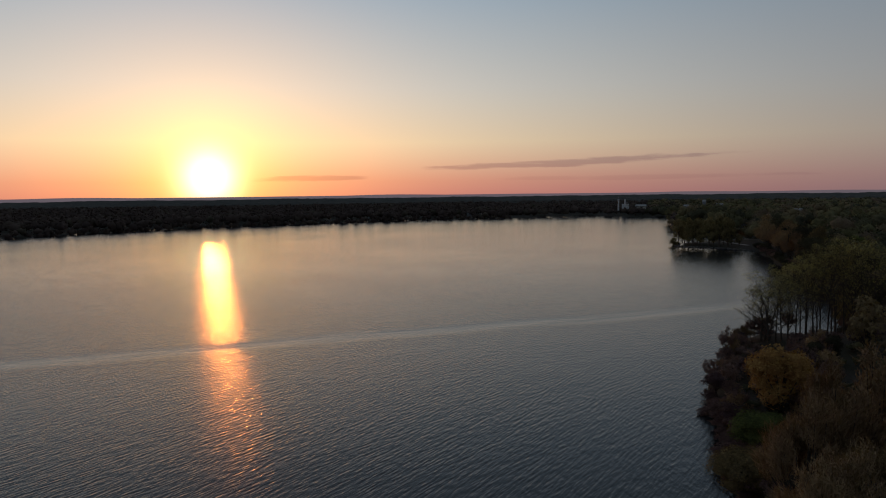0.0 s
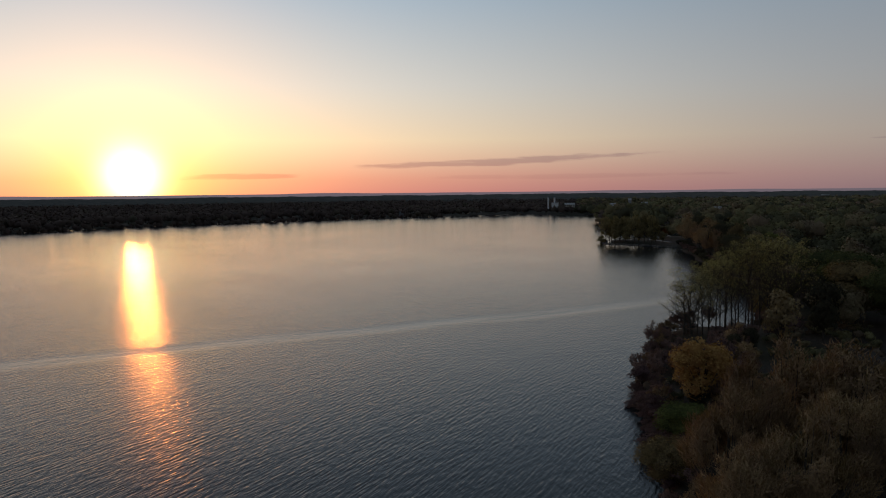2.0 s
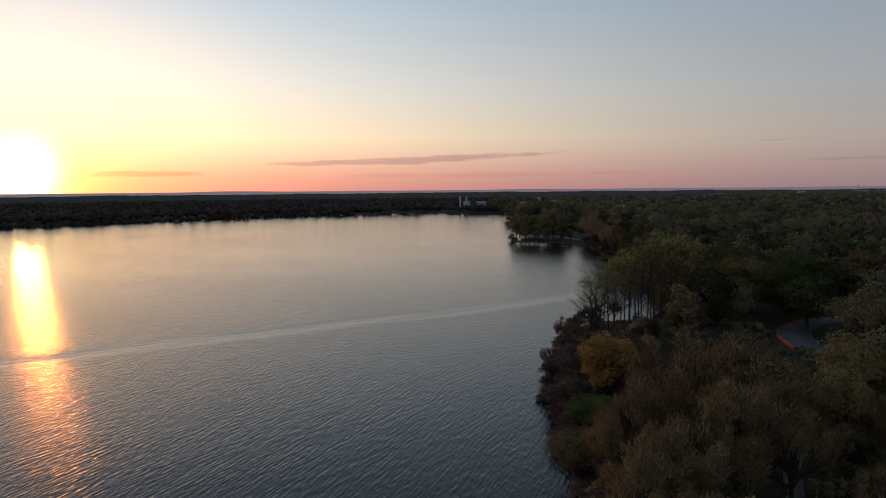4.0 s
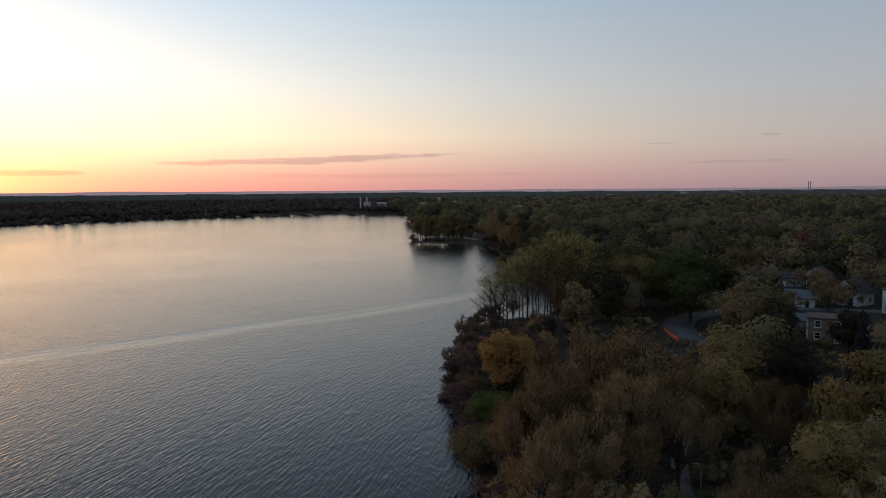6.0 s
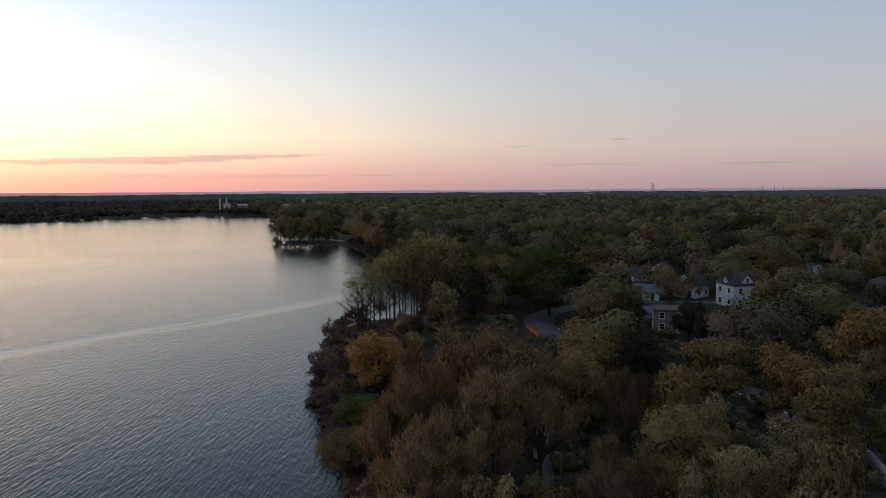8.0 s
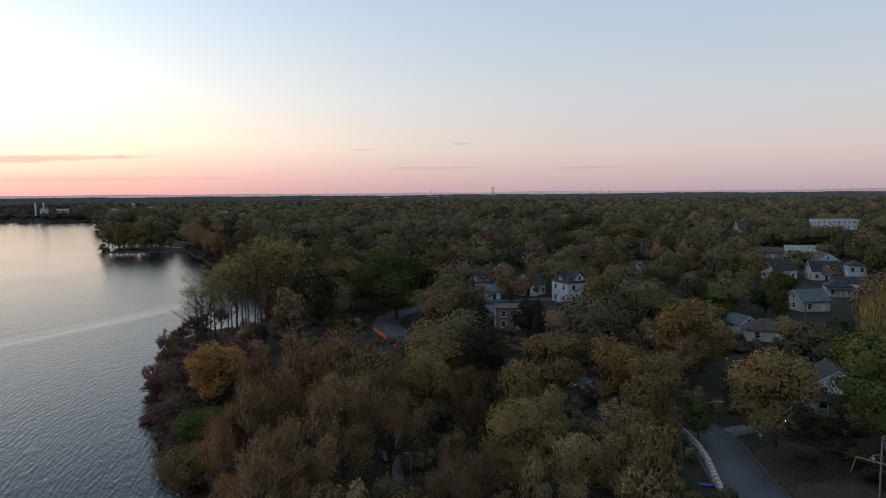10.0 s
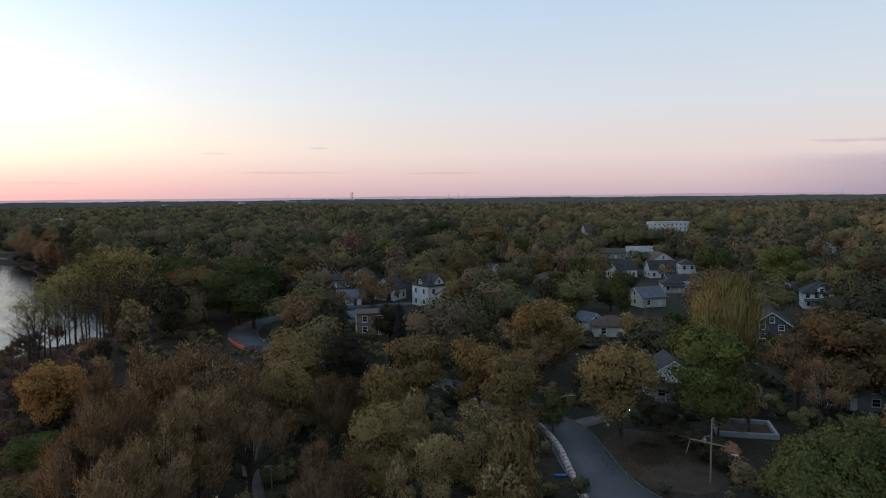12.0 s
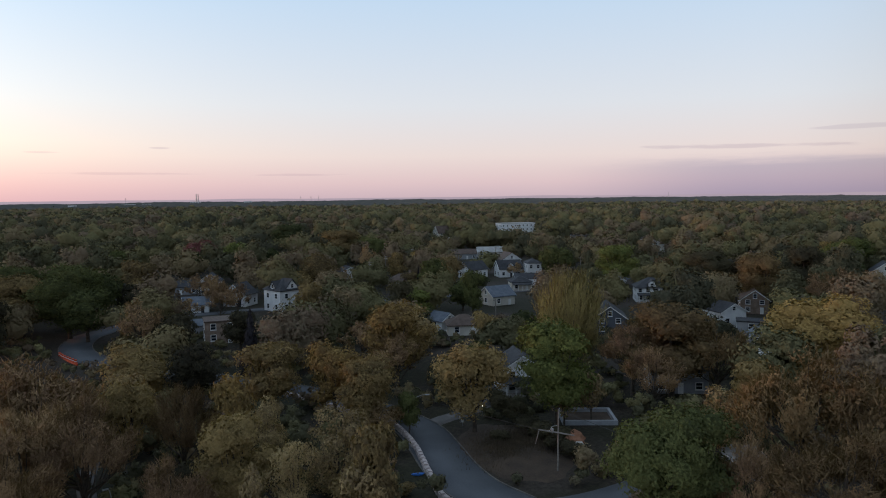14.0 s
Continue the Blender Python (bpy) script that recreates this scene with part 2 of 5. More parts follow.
def tube(path, radii, sides=6):
    """Vertices and quads of a tapered tube along a path."""
    path, verts, faces = np.asarray(path, float), [], []
    for k, (p, r) in enumerate(zip(path, radii)):
        d = path[min(k + 1, len(path) - 1)] - path[max(k - 1, 0)]
        d /= np.linalg.norm(d) + 1e-9
        u = np.cross(d, (0.3, 1, 0.1)); u /= np.linalg.norm(u) + 1e-9
        v = np.cross(d, u)
        for s in range(sides):
            a = 2 * math.pi * s / sides
            verts.append(p + r * (math.cos(a) * u + math.sin(a) * v))
    for k in range(len(path) - 1):
        for s in range(sides):
            a, b = k * sides + s, k * sides + (s + 1) % sides
            faces.append((a, b, b + sides, a + sides))
    return verts, faces


def tubes(list_of):
    verts, faces = [], []
    for path, radii, sides in list_of:
        v, f = tube(path, radii, sides)
        faces += [tuple(i + len(verts) for i in q) for q in f]
        verts += v
    return verts, faces


def unit(v):
    return v / (np.linalg.norm(v, axis=-1, keepdims=True) + 1e-9)


def leaf_triangles(rng, centres, normals, size, stretch=1.6, shade=None):
    """One small pointed leaf for each centre; shade is the way the leafy mass faces there."""
    count = len(centres)
    normals = unit(normals)
    side = unit(np.cross(normals, rng.normal(size=(count, 3))))
    tip = np.cross(normals, side)
    s = size * rng.uniform(0.6, 1.4, (count, 1))
    verts = np.stack([centres - side * s * 0.5, centres + side * s * 0.5, centres + tip * s * stretch * 0.8], 1).reshape(-1, 3)
    return verts, np.arange(count * 3).reshape(-1, 3), np.repeat(unit(normals if shade is None else shade), 3, 0)


def twig_triangles(root, out, length, width, side, shade):
    """Thin pointed twigs, turned so that their faces look outward."""
    inward = (np.cross(side, out) * shade).sum(1, keepdims=True) < 0
    side = np.where(inward, -side, side)
    verts = np.stack([root - side * width, root + side * width, root + out * length], 1).reshape(-1, 3)
    return verts, np.arange(len(root) * 3).reshape(-1, 3), np.repeat(unit(shade), 3, 0)


def directions(rng, count):
    d = rng.normal(size=(count, 3))
    return d / np.linalg.norm(d, axis=1, keepdims=True)


def ball(fine):
    """A small closed shape of 20 or 80 triangles."""
    bm = bmesh.new()
    bmesh.ops.create_icosphere(bm, subdivisions=fine, radius=1.12 if fine == 1 else 1.03)
    verts, faces = np.array([v.co for v in bm.verts]), np.array([[v.index for v in f.verts] for f in bm.faces])
    bm.free()
    return verts, faces


BALL, FINE_BALL = ball(1), ball(2)


def joined(a, b):
    """Two triangle meshes with their normals as one."""
    return np.concatenate([a[0], b[0]]), np.concatenate([a[1], b[1] + len(a[0])]), np.concatenate([a[2], b[2]])


def hearts(rng, centres, radii, middle, fine=True, high=0.85):
    """The dense leafy insides of clumps."""
    verts, faces = FINE_BALL if fine else BALL
    many = len(centres)
    bumps = 1 + rng.normal(0, 0.1, (many, len(verts), 1))
    p = np.asarray(centres)[:, None] + verts[None] * bumps * np.asarray(radii).reshape(many, -1, 1) * (1, 1, high)
    shade = unit(verts[None] * 0.6 + unit(p - middle) * 0.7 + (0, 0, 0.1))
    return p.reshape(-1, 3), (faces[None] + np.arange(many)[:, None, None] * len(verts)).reshape(-1, 3), shade.reshape(-1, 3)


def crown_leaves(rng, clumps, count, size, droop=0.0, weights=None):
    """Leaves on the outsides of many clumps; those that lie deep inside others are left out."""
    centres = np.array([c for c, _ in clumps])
    sizes = np.array([r for _, r in clumps])
    middle = centres.mean(0) - (0, 0, 1.0)
    share = sizes ** 2 * (1 if weights is None else weights)
    pick = rng.choice(len(clumps), count * 2, p=share / share.sum())
    d = directions(rng, count * 2)
    d[:, 2] = np.where(rng.random(count * 2) < 0.55, np.abs(d[:, 2]), d[:, 2])
    lump = 1 + 0.18 * np.sin(d[:, 0] * 5 + pick) * np.sin(d[:, 1] * 5 + pick * 1.7) + rng.normal(0, 0.12, count * 2)
    p = centres[pick] + d * (sizes[pick] * lump)[:, None] * (1, 1, 0.85)
    deep = np.zeros(len(p), bool)
    for c, r in clumps:
        deep |= np.linalg.norm((p - c) / (1, 1, 0.85), axis=1) < r * 0.66
    keep = np.flatnonzero(~deep)[:count]
    shade = unit(d[keep] * 0.7 + unit(p[keep] - middle) * 0.6 + (0, 0, 0.1) + directions(rng, len(keep)) * 0.38)
    return leaf_triangles(rng, p[keep], shade + directions(rng, len(keep)) * 0.55, size, 1.5 + droop, shade)


def round_tree(rng, leaves, size, many=18, high=0.6, narrow=1.0, sparse=False):
    """A broad tree 13 m high with a crown 11 m wide."""
    clumps = []
    for k in range(many):
        a, ring = rng.uniform(0, 6.283), math.sqrt(rng.uniform(0, 1))
        level = rng.uniform(-1, 1)
        fat = math.sqrt(max(0.05, 1 - level * level * 0.8))
        clumps.append((np.array([math.cos(a) * ring * 3.7 * fat * narrow, math.sin(a) * ring * 3.7 * fat * narrow, 13 * high + level * 3.9]), rng.uniform(1.2, 2.1) * (0.75 if sparse else 1.0)))
    limbs = [([(0, 0, -0.6), (0.05, 0.05, 2.2), (rng.uniform(-.3, .3), rng.uniform(-.3, .3), 5), (rng.uniform(-.6, .6), rng.uniform(-.6, .6), 10)], (0.34, 0.26, 0.2, 0.05), 7)]
    for c, r in clumps[:11]:
        start = np.array([0, 0, rng.uniform(1.5, 4.5)])
        limbs.append(([start, (start + c) / 2 + (0, 0, -0.3), c], (0.13, 0.09, 0.03), 5))
    crown = crown_leaves(rng, clumps, leaves, size)
    if not sparse:
        crown = joined(crown, hearts(rng, [c for c, _ in clumps], [r * (0.6 if leaves > 8000 else 0.5) for _, r in clumps], np.mean([c for c, _ in clumps], 0) - (0, 0, 1.0), leaves > 4000))
    return tubes(limbs), crown


def bare_tree(rng, twigs, width, many=26):
    """A tree in bud: limbs, a haze of upright twigs and few leaves."""
    clumps, limbs = [], [([(0, 0, -0.6), (0.1, 0, 2), (0.1, 0.2, 5), (0.3, -0.2, 10.5)], (0.32, 0.25, 0.17, 0.04), 7)]
    for k in range(many):
        a, ring = rng.uniform(0, 6.283), math.sqrt(rng.uniform(0.02, 1))
        top = np.array([math.cos(a) * ring * 4.8, math.sin(a) * ring * 4.8, 11.5 - ring * ring * 4.0 + rng.uniform(-2.5, 0.8)])
        start = np.array([top[0] * 0.08, top[1] * 0.08, rng.uniform(1.5, 5.0)])
        middle = (start + top) / 2 + (top[0] * 0.12, top[1] * 0.12, -0.5)
        limbs.append(([start, middle, top], (0.11, 0.065, 0.02), 4))
        clumps += [(top, rng.uniform(0.9, 1.5)), (middle * 0.4 + top * 0.6, rng.uniform(0.9, 1.4))]
    centres, sizes = np.array([c for c, _ in clumps]), np.array([r for _, r in clumps])
    pick = rng.choice(len(clumps), twigs)
    d = directions(rng, twigs)
    root = centres[pick] + d * (sizes[pick] * rng.uniform(0.2, 1.0, twigs))[:, None]
    shade = unit(unit(root - (0, 0, 5.5)) * 0.9 + d * 0.35 + (0, 0, 0.15))
    out = unit(root * (1, 1, 0) * 0.12 + (0, 0, 0.9) + directions(rng, twigs) * 0.75)
    side = unit(np.cross(out, directions(rng, twigs)))
    twiggy = twig_triangles(root, out, rng.uniform(0.3, 1.15, (twigs, 1)), width, side, shade)
    buds = rng.choice(twigs, twigs // 2, replace=False)
    return tubes(limbs), joined(twiggy, leaf_triangles(rng, root[buds] + out[buds] * 0.4, shade[buds] + directions(rng, len(buds)) * 0.6, width * 3.6, 1.6, shade[buds]))


def tall_tree(rng, leaves, size):
    """A cottonwood 24 m high: clear stem, steep forking limbs with many twigs, leaves mostly at the top."""
    lean, turn = rng.uniform(0.5, 2.6), rng.uniform(0, 6.283)
    wobble = rng.normal(0, 0.22, (9, 2))

    def stem_at(s):
        k = s * 8
        w = wobble[int(k)] * (1 - k % 1) + wobble[min(int(k) + 1, 8)] * (k % 1)
        return np.array((math.cos(turn) * lean * s * s + w[0] * s, math.sin(turn) * lean * s * s + w[1] * s, 21.5 * s - 0.6))

    limbs = [([stem_at(s) for s in np.linspace(0, 0.999, 9)], (0.25, 0.21, 0.18, 0.16, 0.135, 0.11, 0.08, 0.05, 0.02), 6)]
    clumps, weights = [], []

    def tuft(at, r):
        clumps.append((at, r))
        weights.append(0.13 + max(0.0, (at[2] - 10.0) / 12.0) ** 2.2)

    for k in range(19):
        s = 0.15 + 0.79 * (k + rng.uniform(0, 1)) / 19
        a, tilt = k * 2.4 + rng.uniform(-0.5, 0.5), radians(rng.uniform(22, 46))
        start, long = stem_at(s), (1 - s) * 7.0 + rng.uniform(2.0, 3.2)
        way = np.array((math.cos(a) * math.sin(tilt), math.sin(a) * math.sin(tilt), math.cos(tilt)))
        middle = start + way * long * 0.5 + np.array((math.cos(a), math.sin(a), -0.6)) * 0.35
        top = start + way * long
        limbs.append(([start, middle, top], (0.05 + 0.07 * (1 - s), 0.05, 0.015), 5))
        tuft(top, rng.uniform(0.6, 1.1))
        for q in range(5):
            f = rng.uniform(0.35, 0.95)
            root = middle + (top - middle) * (f * 2 - 1) if f > 0.5 else start + (middle - start) * f * 2
            fork = unit(way + directions(rng, 1)[0] * 0.75 + (0, 0, 0.25))
            tip = root + fork * long * rng.uniform(0.25, 0.5)
            limbs.append(([root, (root + tip) / 2 + rng.normal(0, 0.12, 3), tip], (0.035, 0.024, 0.008), 3))
            tuft(tip, rng.uniform(0.5, 1.0))
            for r in range(3):
                twig = (root + tip) / 2 * (1 - r / 3) + tip * r / 3
                end = twig + unit(fork + directions(rng, 1)[0] * 0.8) * rng.uniform(0.7, 1.6)
                limbs.append(([twig, end], (0.018, 0.005), 3))
                tuft(end, rng.uniform(0.3, 0.6))
    stem = tubes(limbs)
    crown = crown_leaves(rng, clumps, leaves, size, weights=np.array(weights))
    high = 24.0 / max(v[2] for v in crown[0])
    return ([v * (1, 1, high) for v in stem[0]], stem[1]), (crown[0] * (1, 1, high), crown[1], crown[2])


def poplar_tree(rng, twigs, width):
    """Many upright whips from one stool."""
    limbs, roots, outs = [], [], []
    for k in range(46):
        a, ring = rng.uniform(0, 6.283), math.sqrt(rng.random())
        top = np.array([math.cos(a) * ring * 4.4, math.sin(a) * ring * 4.4, 13 - ring * ring * 4 + rng.uniform(-1.5, 0.6)])
        limbs.append(([(top[0] * 0.2, top[1] * 0.2, -0.5), (top[0] * 0.6, top[1] * 0.6, 5), top], (0.08, 0.05, 0.012), 4))
        for q in range(twigs // 46):
            s = rng.uniform(0.35, 1.0)
            roots.append(np.array([top[0] * (0.3 + 0.7 * s), top[1] * (0.3 + 0.7 * s), top[2] * s]) + rng.normal(0, 0.5, 3))
            outs.append(np.array([top[0] * 0.05, top[1] * 0.05, 1.0]) + rng.normal(0, 0.3, 3))
    root, out = np.array(roots), np.array(outs)
    side = unit(np.cross(out, directions(rng, len(root))))
    return tubes(limbs), twig_triangles(root, out, rng.uniform(0.35, 0.95, (len(root), 1)), width, side, unit(root - (0, 0, 6.0)) + (0, 0, 0.2))


def conifer_tree(rng, leaves, size):
    limbs = [([(0, 0, -0.5), (0, 0, 6), (0, 0, 12.8)], (0.25, 0.15, 0.03), 6)]
    level = 13 - 12 * np.sqrt(rng.random(leaves))
    turn = rng.uniform(0, 6.283, leaves)
    whorl = 0.75 + 0.25 * np.sin(level * 7.0 + np.sin(turn * 5))
    reach = (13 - level) / 12 * 5.0 * whorl * rng.uniform(0.55, 1.0, leaves)
    p = np.stack([np.cos(turn) * reach, np.sin(turn) * reach, level - reach * 0.25], -1)
    d = np.stack([np.cos(turn), np.sin(turn), np.full(leaves, 0.9)], -1)
    return tubes(limbs), leaf_triangles(rng, p, d + directions(rng, leaves) * 0.5, size, 2.0, d)


FORMS = {}


def form(kind, near, which):
    """The meshes of stem and crown of a kind of tree: fine ones near by, coarser ones far off."""
    shape = {"brown": "bare", "bare_bush": "bare", "russet": "bare", "tall": "tall", "poplar": "poplar", "conifer": "conifer", "pale": "sparse", "loose": "sparse", "bush": "sparse"}.get(kind, "round")
    key = (shape, near, which)
    if key not in FORMS:
        rng = np.random.default_rng(sum(map(ord, shape)) * 10 + which)
        grade = {2: 0, 1: 1, 0: 2}[int(near)]
        if shape == "round":
            stem, crown = round_tree(rng, *((9500, 0.23), (6800, 0.27), (2600, 0.48))[grade], many=26 + 4 * which, high=0.57)
        elif shape == "sparse":
            stem, crown = round_tree(rng, *((8500, 0.2), (4000, 0.31), (1700, 0.5))[grade], many=30, high=0.55, sparse=True)
        elif shape == "bare":
            stem, crown = bare_tree(rng, *((11000, 0.034), (5600, 0.05), (1500, 0.11))[grade])
        elif shape == "tall":
            stem, crown = tall_tree(rng, 1250, 0.2)
        elif shape == "poplar":
            stem, crown = poplar_tree(rng, 18000, 0.04)
        else:
            stem, crown = conifer_tree(rng, *((6000, 0.3), (4000, 0.38), (1800, 0.6))[grade])
        FORMS[key] = mesh_from("trunk", *stem, [BARK], True), mesh_from("crown", crown[0], crown[1], [BARK], True, crown[2])
    return FORMS[key]


LOOKS = {"loose": "olive green lakeside tree with open crown and visible limbs", "green": "green broadleaf tree in fresh spring leaf", "green_dull": "dark green broadleaf tree with dense crown", "lime": "bright green broadleaf tree in new leaf",
         "olive": "olive green tree with lumpy spring crown", "yellow": "yellow green tree with rounded flowering crown", "gold": "small golden tree with rounded crown at the shore",
         "rust": "orange brown tree with budding crown", "russet": "orange brown budding tree with a haze of twigs", "brown": "brown bare tree with a haze of twigs", "red": "dark red leaved ornamental tree", "pale": "pale yellow tree with loose leaf clusters",
         "tall": "tall slender cottonwood with bare stem at the shore", "poplar": "upright yellow tree of many whips", "conifer": "dark narrow evergreen tree",
         "bush": "low leafy bush at the water's edge", "bare_bush": "thin bare shrub at the water's edge"}
SHRUBS = {"brown": "low brown leafless shrub of thin twigs", "russet": "low orange brown budding shrub", "rust": "low orange brown budding shrub", "olive": "low olive green garden shrub", "loose": "low olive green shrub with open crown", "pale": "low pale yellow shrub", "red": "low dark red leaved shrub", "gold": "low golden shrub"}
PLANTED = []


def plant(kind, x, y, tall, wide, near=None):
    away = math.hypot(x, y)
    if near is None:
        near = 0 if wide <= 3.6 else 2 if away < 95 or wide > 10 else 1 if away < 150 or wide > 8 else 0
    which = len(PLANTED) % 3
    stem, crown = form(kind, near, which)
    small = kind.endswith("bush") or tall < 6.6
    tree = tagged(new("bush" if small else "tree"), LOOKS[kind] if kind.endswith("bush") or not small else SHRUBS.get(kind, "low dark green shrub"), "bush" if small else "tree", "trees of the shore and gardens")
    high, half = (24.0, 4.6) if kind == "tall" else (13.0, 5.4)
    turn = (len(PLANTED) * 2.39996) % 6.283
    tree.matrix_basis = Matrix.Translation((x, y, spot(x, y) - 0.1)) @ Matrix.Rotation(turn, 4, "Z") @ Matrix.Diagonal((wide / half, wide / half, tall / high, 1))
    for name, data, look_of in (("trunk", stem, BARK), ("crown", crown, MATERIALS["leaves_" + kind])):
        ob = new(name, data)
        ob.parent = tree
        ob.material_slots[0].link, ob.material_slots[0].material = "OBJECT", look_of
    PLANTED.append((x, y, tall, wide))
    return tree


# ---- trees one by one ----
plant("olive", 90.8, 98.6, 12.2, 7.3)
plant("green_dull", 95.5, 90.3, 12.2, 5.7)
plant("olive", 96.2, 73.9, 13.4, 6.7)
plant("yellow", 98, 62.3, 14.6, 5.8)
plant("olive", 93.9, 54.7, 13.4, 5.5)
plant("yellow", 122.2, 63.3, 17.1, 8.1)
plant("olive", 100.8, 38.9, 15.9, 6.9)
plant("poplar", 141, 33.5, 22.0, 8.0)
plant("lime", 107.7, 27.7, 18.3, 7.6)
plant("brown", 131, 19.6, 14.6, 6.9)
plant("rust", 132.9, 13, 18, 10.2)
plant("russet", 136.1, 5.4, 14.6, 6.6)
plant("yellow", 150, -11.7, 19, 11.4)
plant("russet", 95.3, -5.8, 18.3, 7.7)
plant("russet", 94.1, -13.1, 17.1, 8.5)
plant("green", 76.1, 9, 14.6, 6.1)
plant("green", 81, 5.4, 14.6, 6.4)
plant("pale", 99.9, 3.5, 12, 4.5)
plant("pale", 113.7, 23.6, 9, 3.4)
plant("pale", 70.2, 54.6, 13, 3.7)
plant("pale", 68.2, 43.1, 14, 5)
plant("pale", 61.8, 44.5, 12, 3.8)
plant("pale", 55.2, 44.9, 11, 2.1)
plant("olive", 61.8, 34.8, 14.6, 3)
plant("russet", 67.9, 65.8, 14.6, 4.6)
plant("yellow", 72.4, 62.5, 14.6, 3.5)
plant("olive", 61.3, 52.3, 13.4, 5.3)
plant("olive", 68.1, 75.2, 14.6, 4.4)
plant("brown", 61.2, 83.6, 17.1, 8.4)
plant("brown", 54.5, 67.5, 15.9, 6)
plant("brown", 50.4, 71.8, 15.9, 6.1)
plant("green", 96.7, 48.2, 7, 2.3)
plant("brown", 51.1, 51.4, 12.2, 4.3)
plant("pale", 60.9, 35.7, 11, 3.3)
plant("russet", 78.4, -8.9, 13.4, 7.9)
plant("brown", 79.1, -0.9, 12.2, 4.3)
plant("red", 277, 254.2, 18, 9.3)
plant("lime", 276.1, 228.8, 17, 7.8)
plant("olive", 196.6, 207.6, 14.6, 7.1)
plant("olive", 227.7, 151.4, 17.1, 8.2)
plant("green", 376.9, 271.5, 22, 14.8)
plant("olive", 334, 208.2, 21, 14.1)
plant("green", 318.1, 177.3, 19, 10.4)
plant("green", 229.5, 104.7, 15.9, 6.2)
plant("lime", 274.5, 47.6, 19, 9.8)
plant("green", 284.6, 73.2, 18, 7.9)
plant("green_dull", 257.3, 15.2, 19, 11.5)
plant("rust", 243.6, -3.1, 19, 10.2)
plant("lime", 336.3, -36.5, 20, 12.4)
plant("green_dull", 283.9, -17.4, 19, 10.2)
plant("lime", 183, 88.4, 11, 6.1)
plant("green", 211.5, 85.4, 11, 6.4)
plant("conifer", 234.3, 112.2, 12.2, 1.3)
plant("brown", 122.6, 130.8, 14.6, 5.9)
plant("green_dull", 118.2, 115.5, 13.4, 5.6)
plant("conifer", 118.4, 95.7, 14.6, 3.4)
plant("olive", 170.8, 116.7, 13.4, 5.1)
plant("brown", 118.9, 61.7, 12.2, 6)
plant("green", 134.9, 189.2, 20, 10.2)
plant("green", 141.6, 179.5, 20, 10.9)
plant("green", 155, 182.1, 17.1, 7.6)
plant("green", 130.7, 157.9, 14.9, 9)
plant("brown", 218.7, -21.1, 17, 8.8)
plant("olive", 153.4, 56.1, 11, 4.6)
plant("green", 156, 48.8, 11, 3.9)
plant("red", 236.9, 20.5, 6, 8.6)
plant("brown", 133.2, 77.4, 11, 5.6)
plant("green_dull", 167.7, 106.3, 11, 5.6)
plant("green", 119, 44.7, 11, 3.5)
plant("gold", 53.3, 110.9, 13.4, 5.8)
plant("green", 133, 204, 19, 12.1)
plant("olive", 129.4, 180.5, 18, 10.6)
plant("green", 132.2, 166.3, 21, 11)
plant("brown", 51.7, 83.9, 18.3, 6.8)
plant("brown", 42.5, 76.4, 18.3, 5.3)
plant("brown", 59.2, 84.4, 17.1, 6.3)
plant("brown", 37.3, 71.9, 15.9, 5)
plant("lime", 42.9, 95.5, 7, 4.8)
plant("olive", 36, 85, 7, 4.6)
plant("brown", 41, 63.8, 15.9, 6)
plant("brown", 34, 61.7, 13.4, 5)
plant("pale", 37.6, 56.1, 10, 2.6)
plant("pale", 40.2, 55.2, 9, 2.4)
plant("pale", 79.2, 89, 11, 4.8)
plant("tall", 76.8, 171.5, 15.0, 6.0)
plant("tall", 78.0, 170.0, 17.5, 5.6)
plant("tall", 79.2, 172.2, 14.5, 5.2)
plant("tall", 80.0, 170.8, 17.1, 4.6)
plant("tall", 81.7, 171.5, 19.2, 4.4)
plant("tall", 83.6, 172.1, 20.4, 4.2)
plant("tall", 86.9, 174.9, 21.3, 4.2)
plant("tall", 89.8, 176.0, 22.3, 4.2)
plant("tall", 92.4, 177.3, 23.1, 4.4)
plant("tall", 95.0, 178.8, 24.0, 4.2)
plant("tall", 96.8, 178.7, 24.9, 4.4)
plant("tall", 99.2, 179.3, 25.3, 4.4)
plant("tall", 102.1, 180.8, 25.6, 4.6)
plant("tall", 104.7, 181.3, 25.4, 4.6)
plant("tall", 107.7, 181.7, 25.4, 4.8)
plant("tall", 111.5, 182.7, 24.7, 4.8)
plant("tall", 114.9, 182.9, 23.6, 5)
plant("tall", 91.2, 181.3, 20.3, 4)
plant("tall", 101.6, 185.7, 23.9, 4.2)
plant("bare_bush", 62.1, 155.8, 7.1, 2)
plant("bare_bush", 66.2, 158.5, 5, 2.7)
plant("bare_bush", 52.8, 140.1, 4.9, 1.7)
plant("bush", 48.6, 126.2, 4.4, 3.2)
plant("bush", 44.1, 111.8, 3.9, 3.3)
plant("bush", 44.6, 119.5, 3.2, 2)
plant("bare_bush", 56.4, 135.7, 4.3, 3.5)
plant("bare_bush", 65.9, 151, 4.2, 3.9)
plant("bush", 39.3, 96.7, 3.5, 3.3)
plant("bush", 59.5, 138, 4.4, 4.2)
plant("loose", 169.5, 515.3, 21.1, 5.8)
plant("loose", 174.8, 523.1, 17.6, 5.6)
plant("loose", 174.4, 508, 19.9, 5.8)
plant("loose", 179.8, 515.6, 16.4, 5.5)
plant("loose", 179.3, 500.7, 20.6, 6.0)
plant("loose", 184.8, 508.2, 17.1, 5.8)
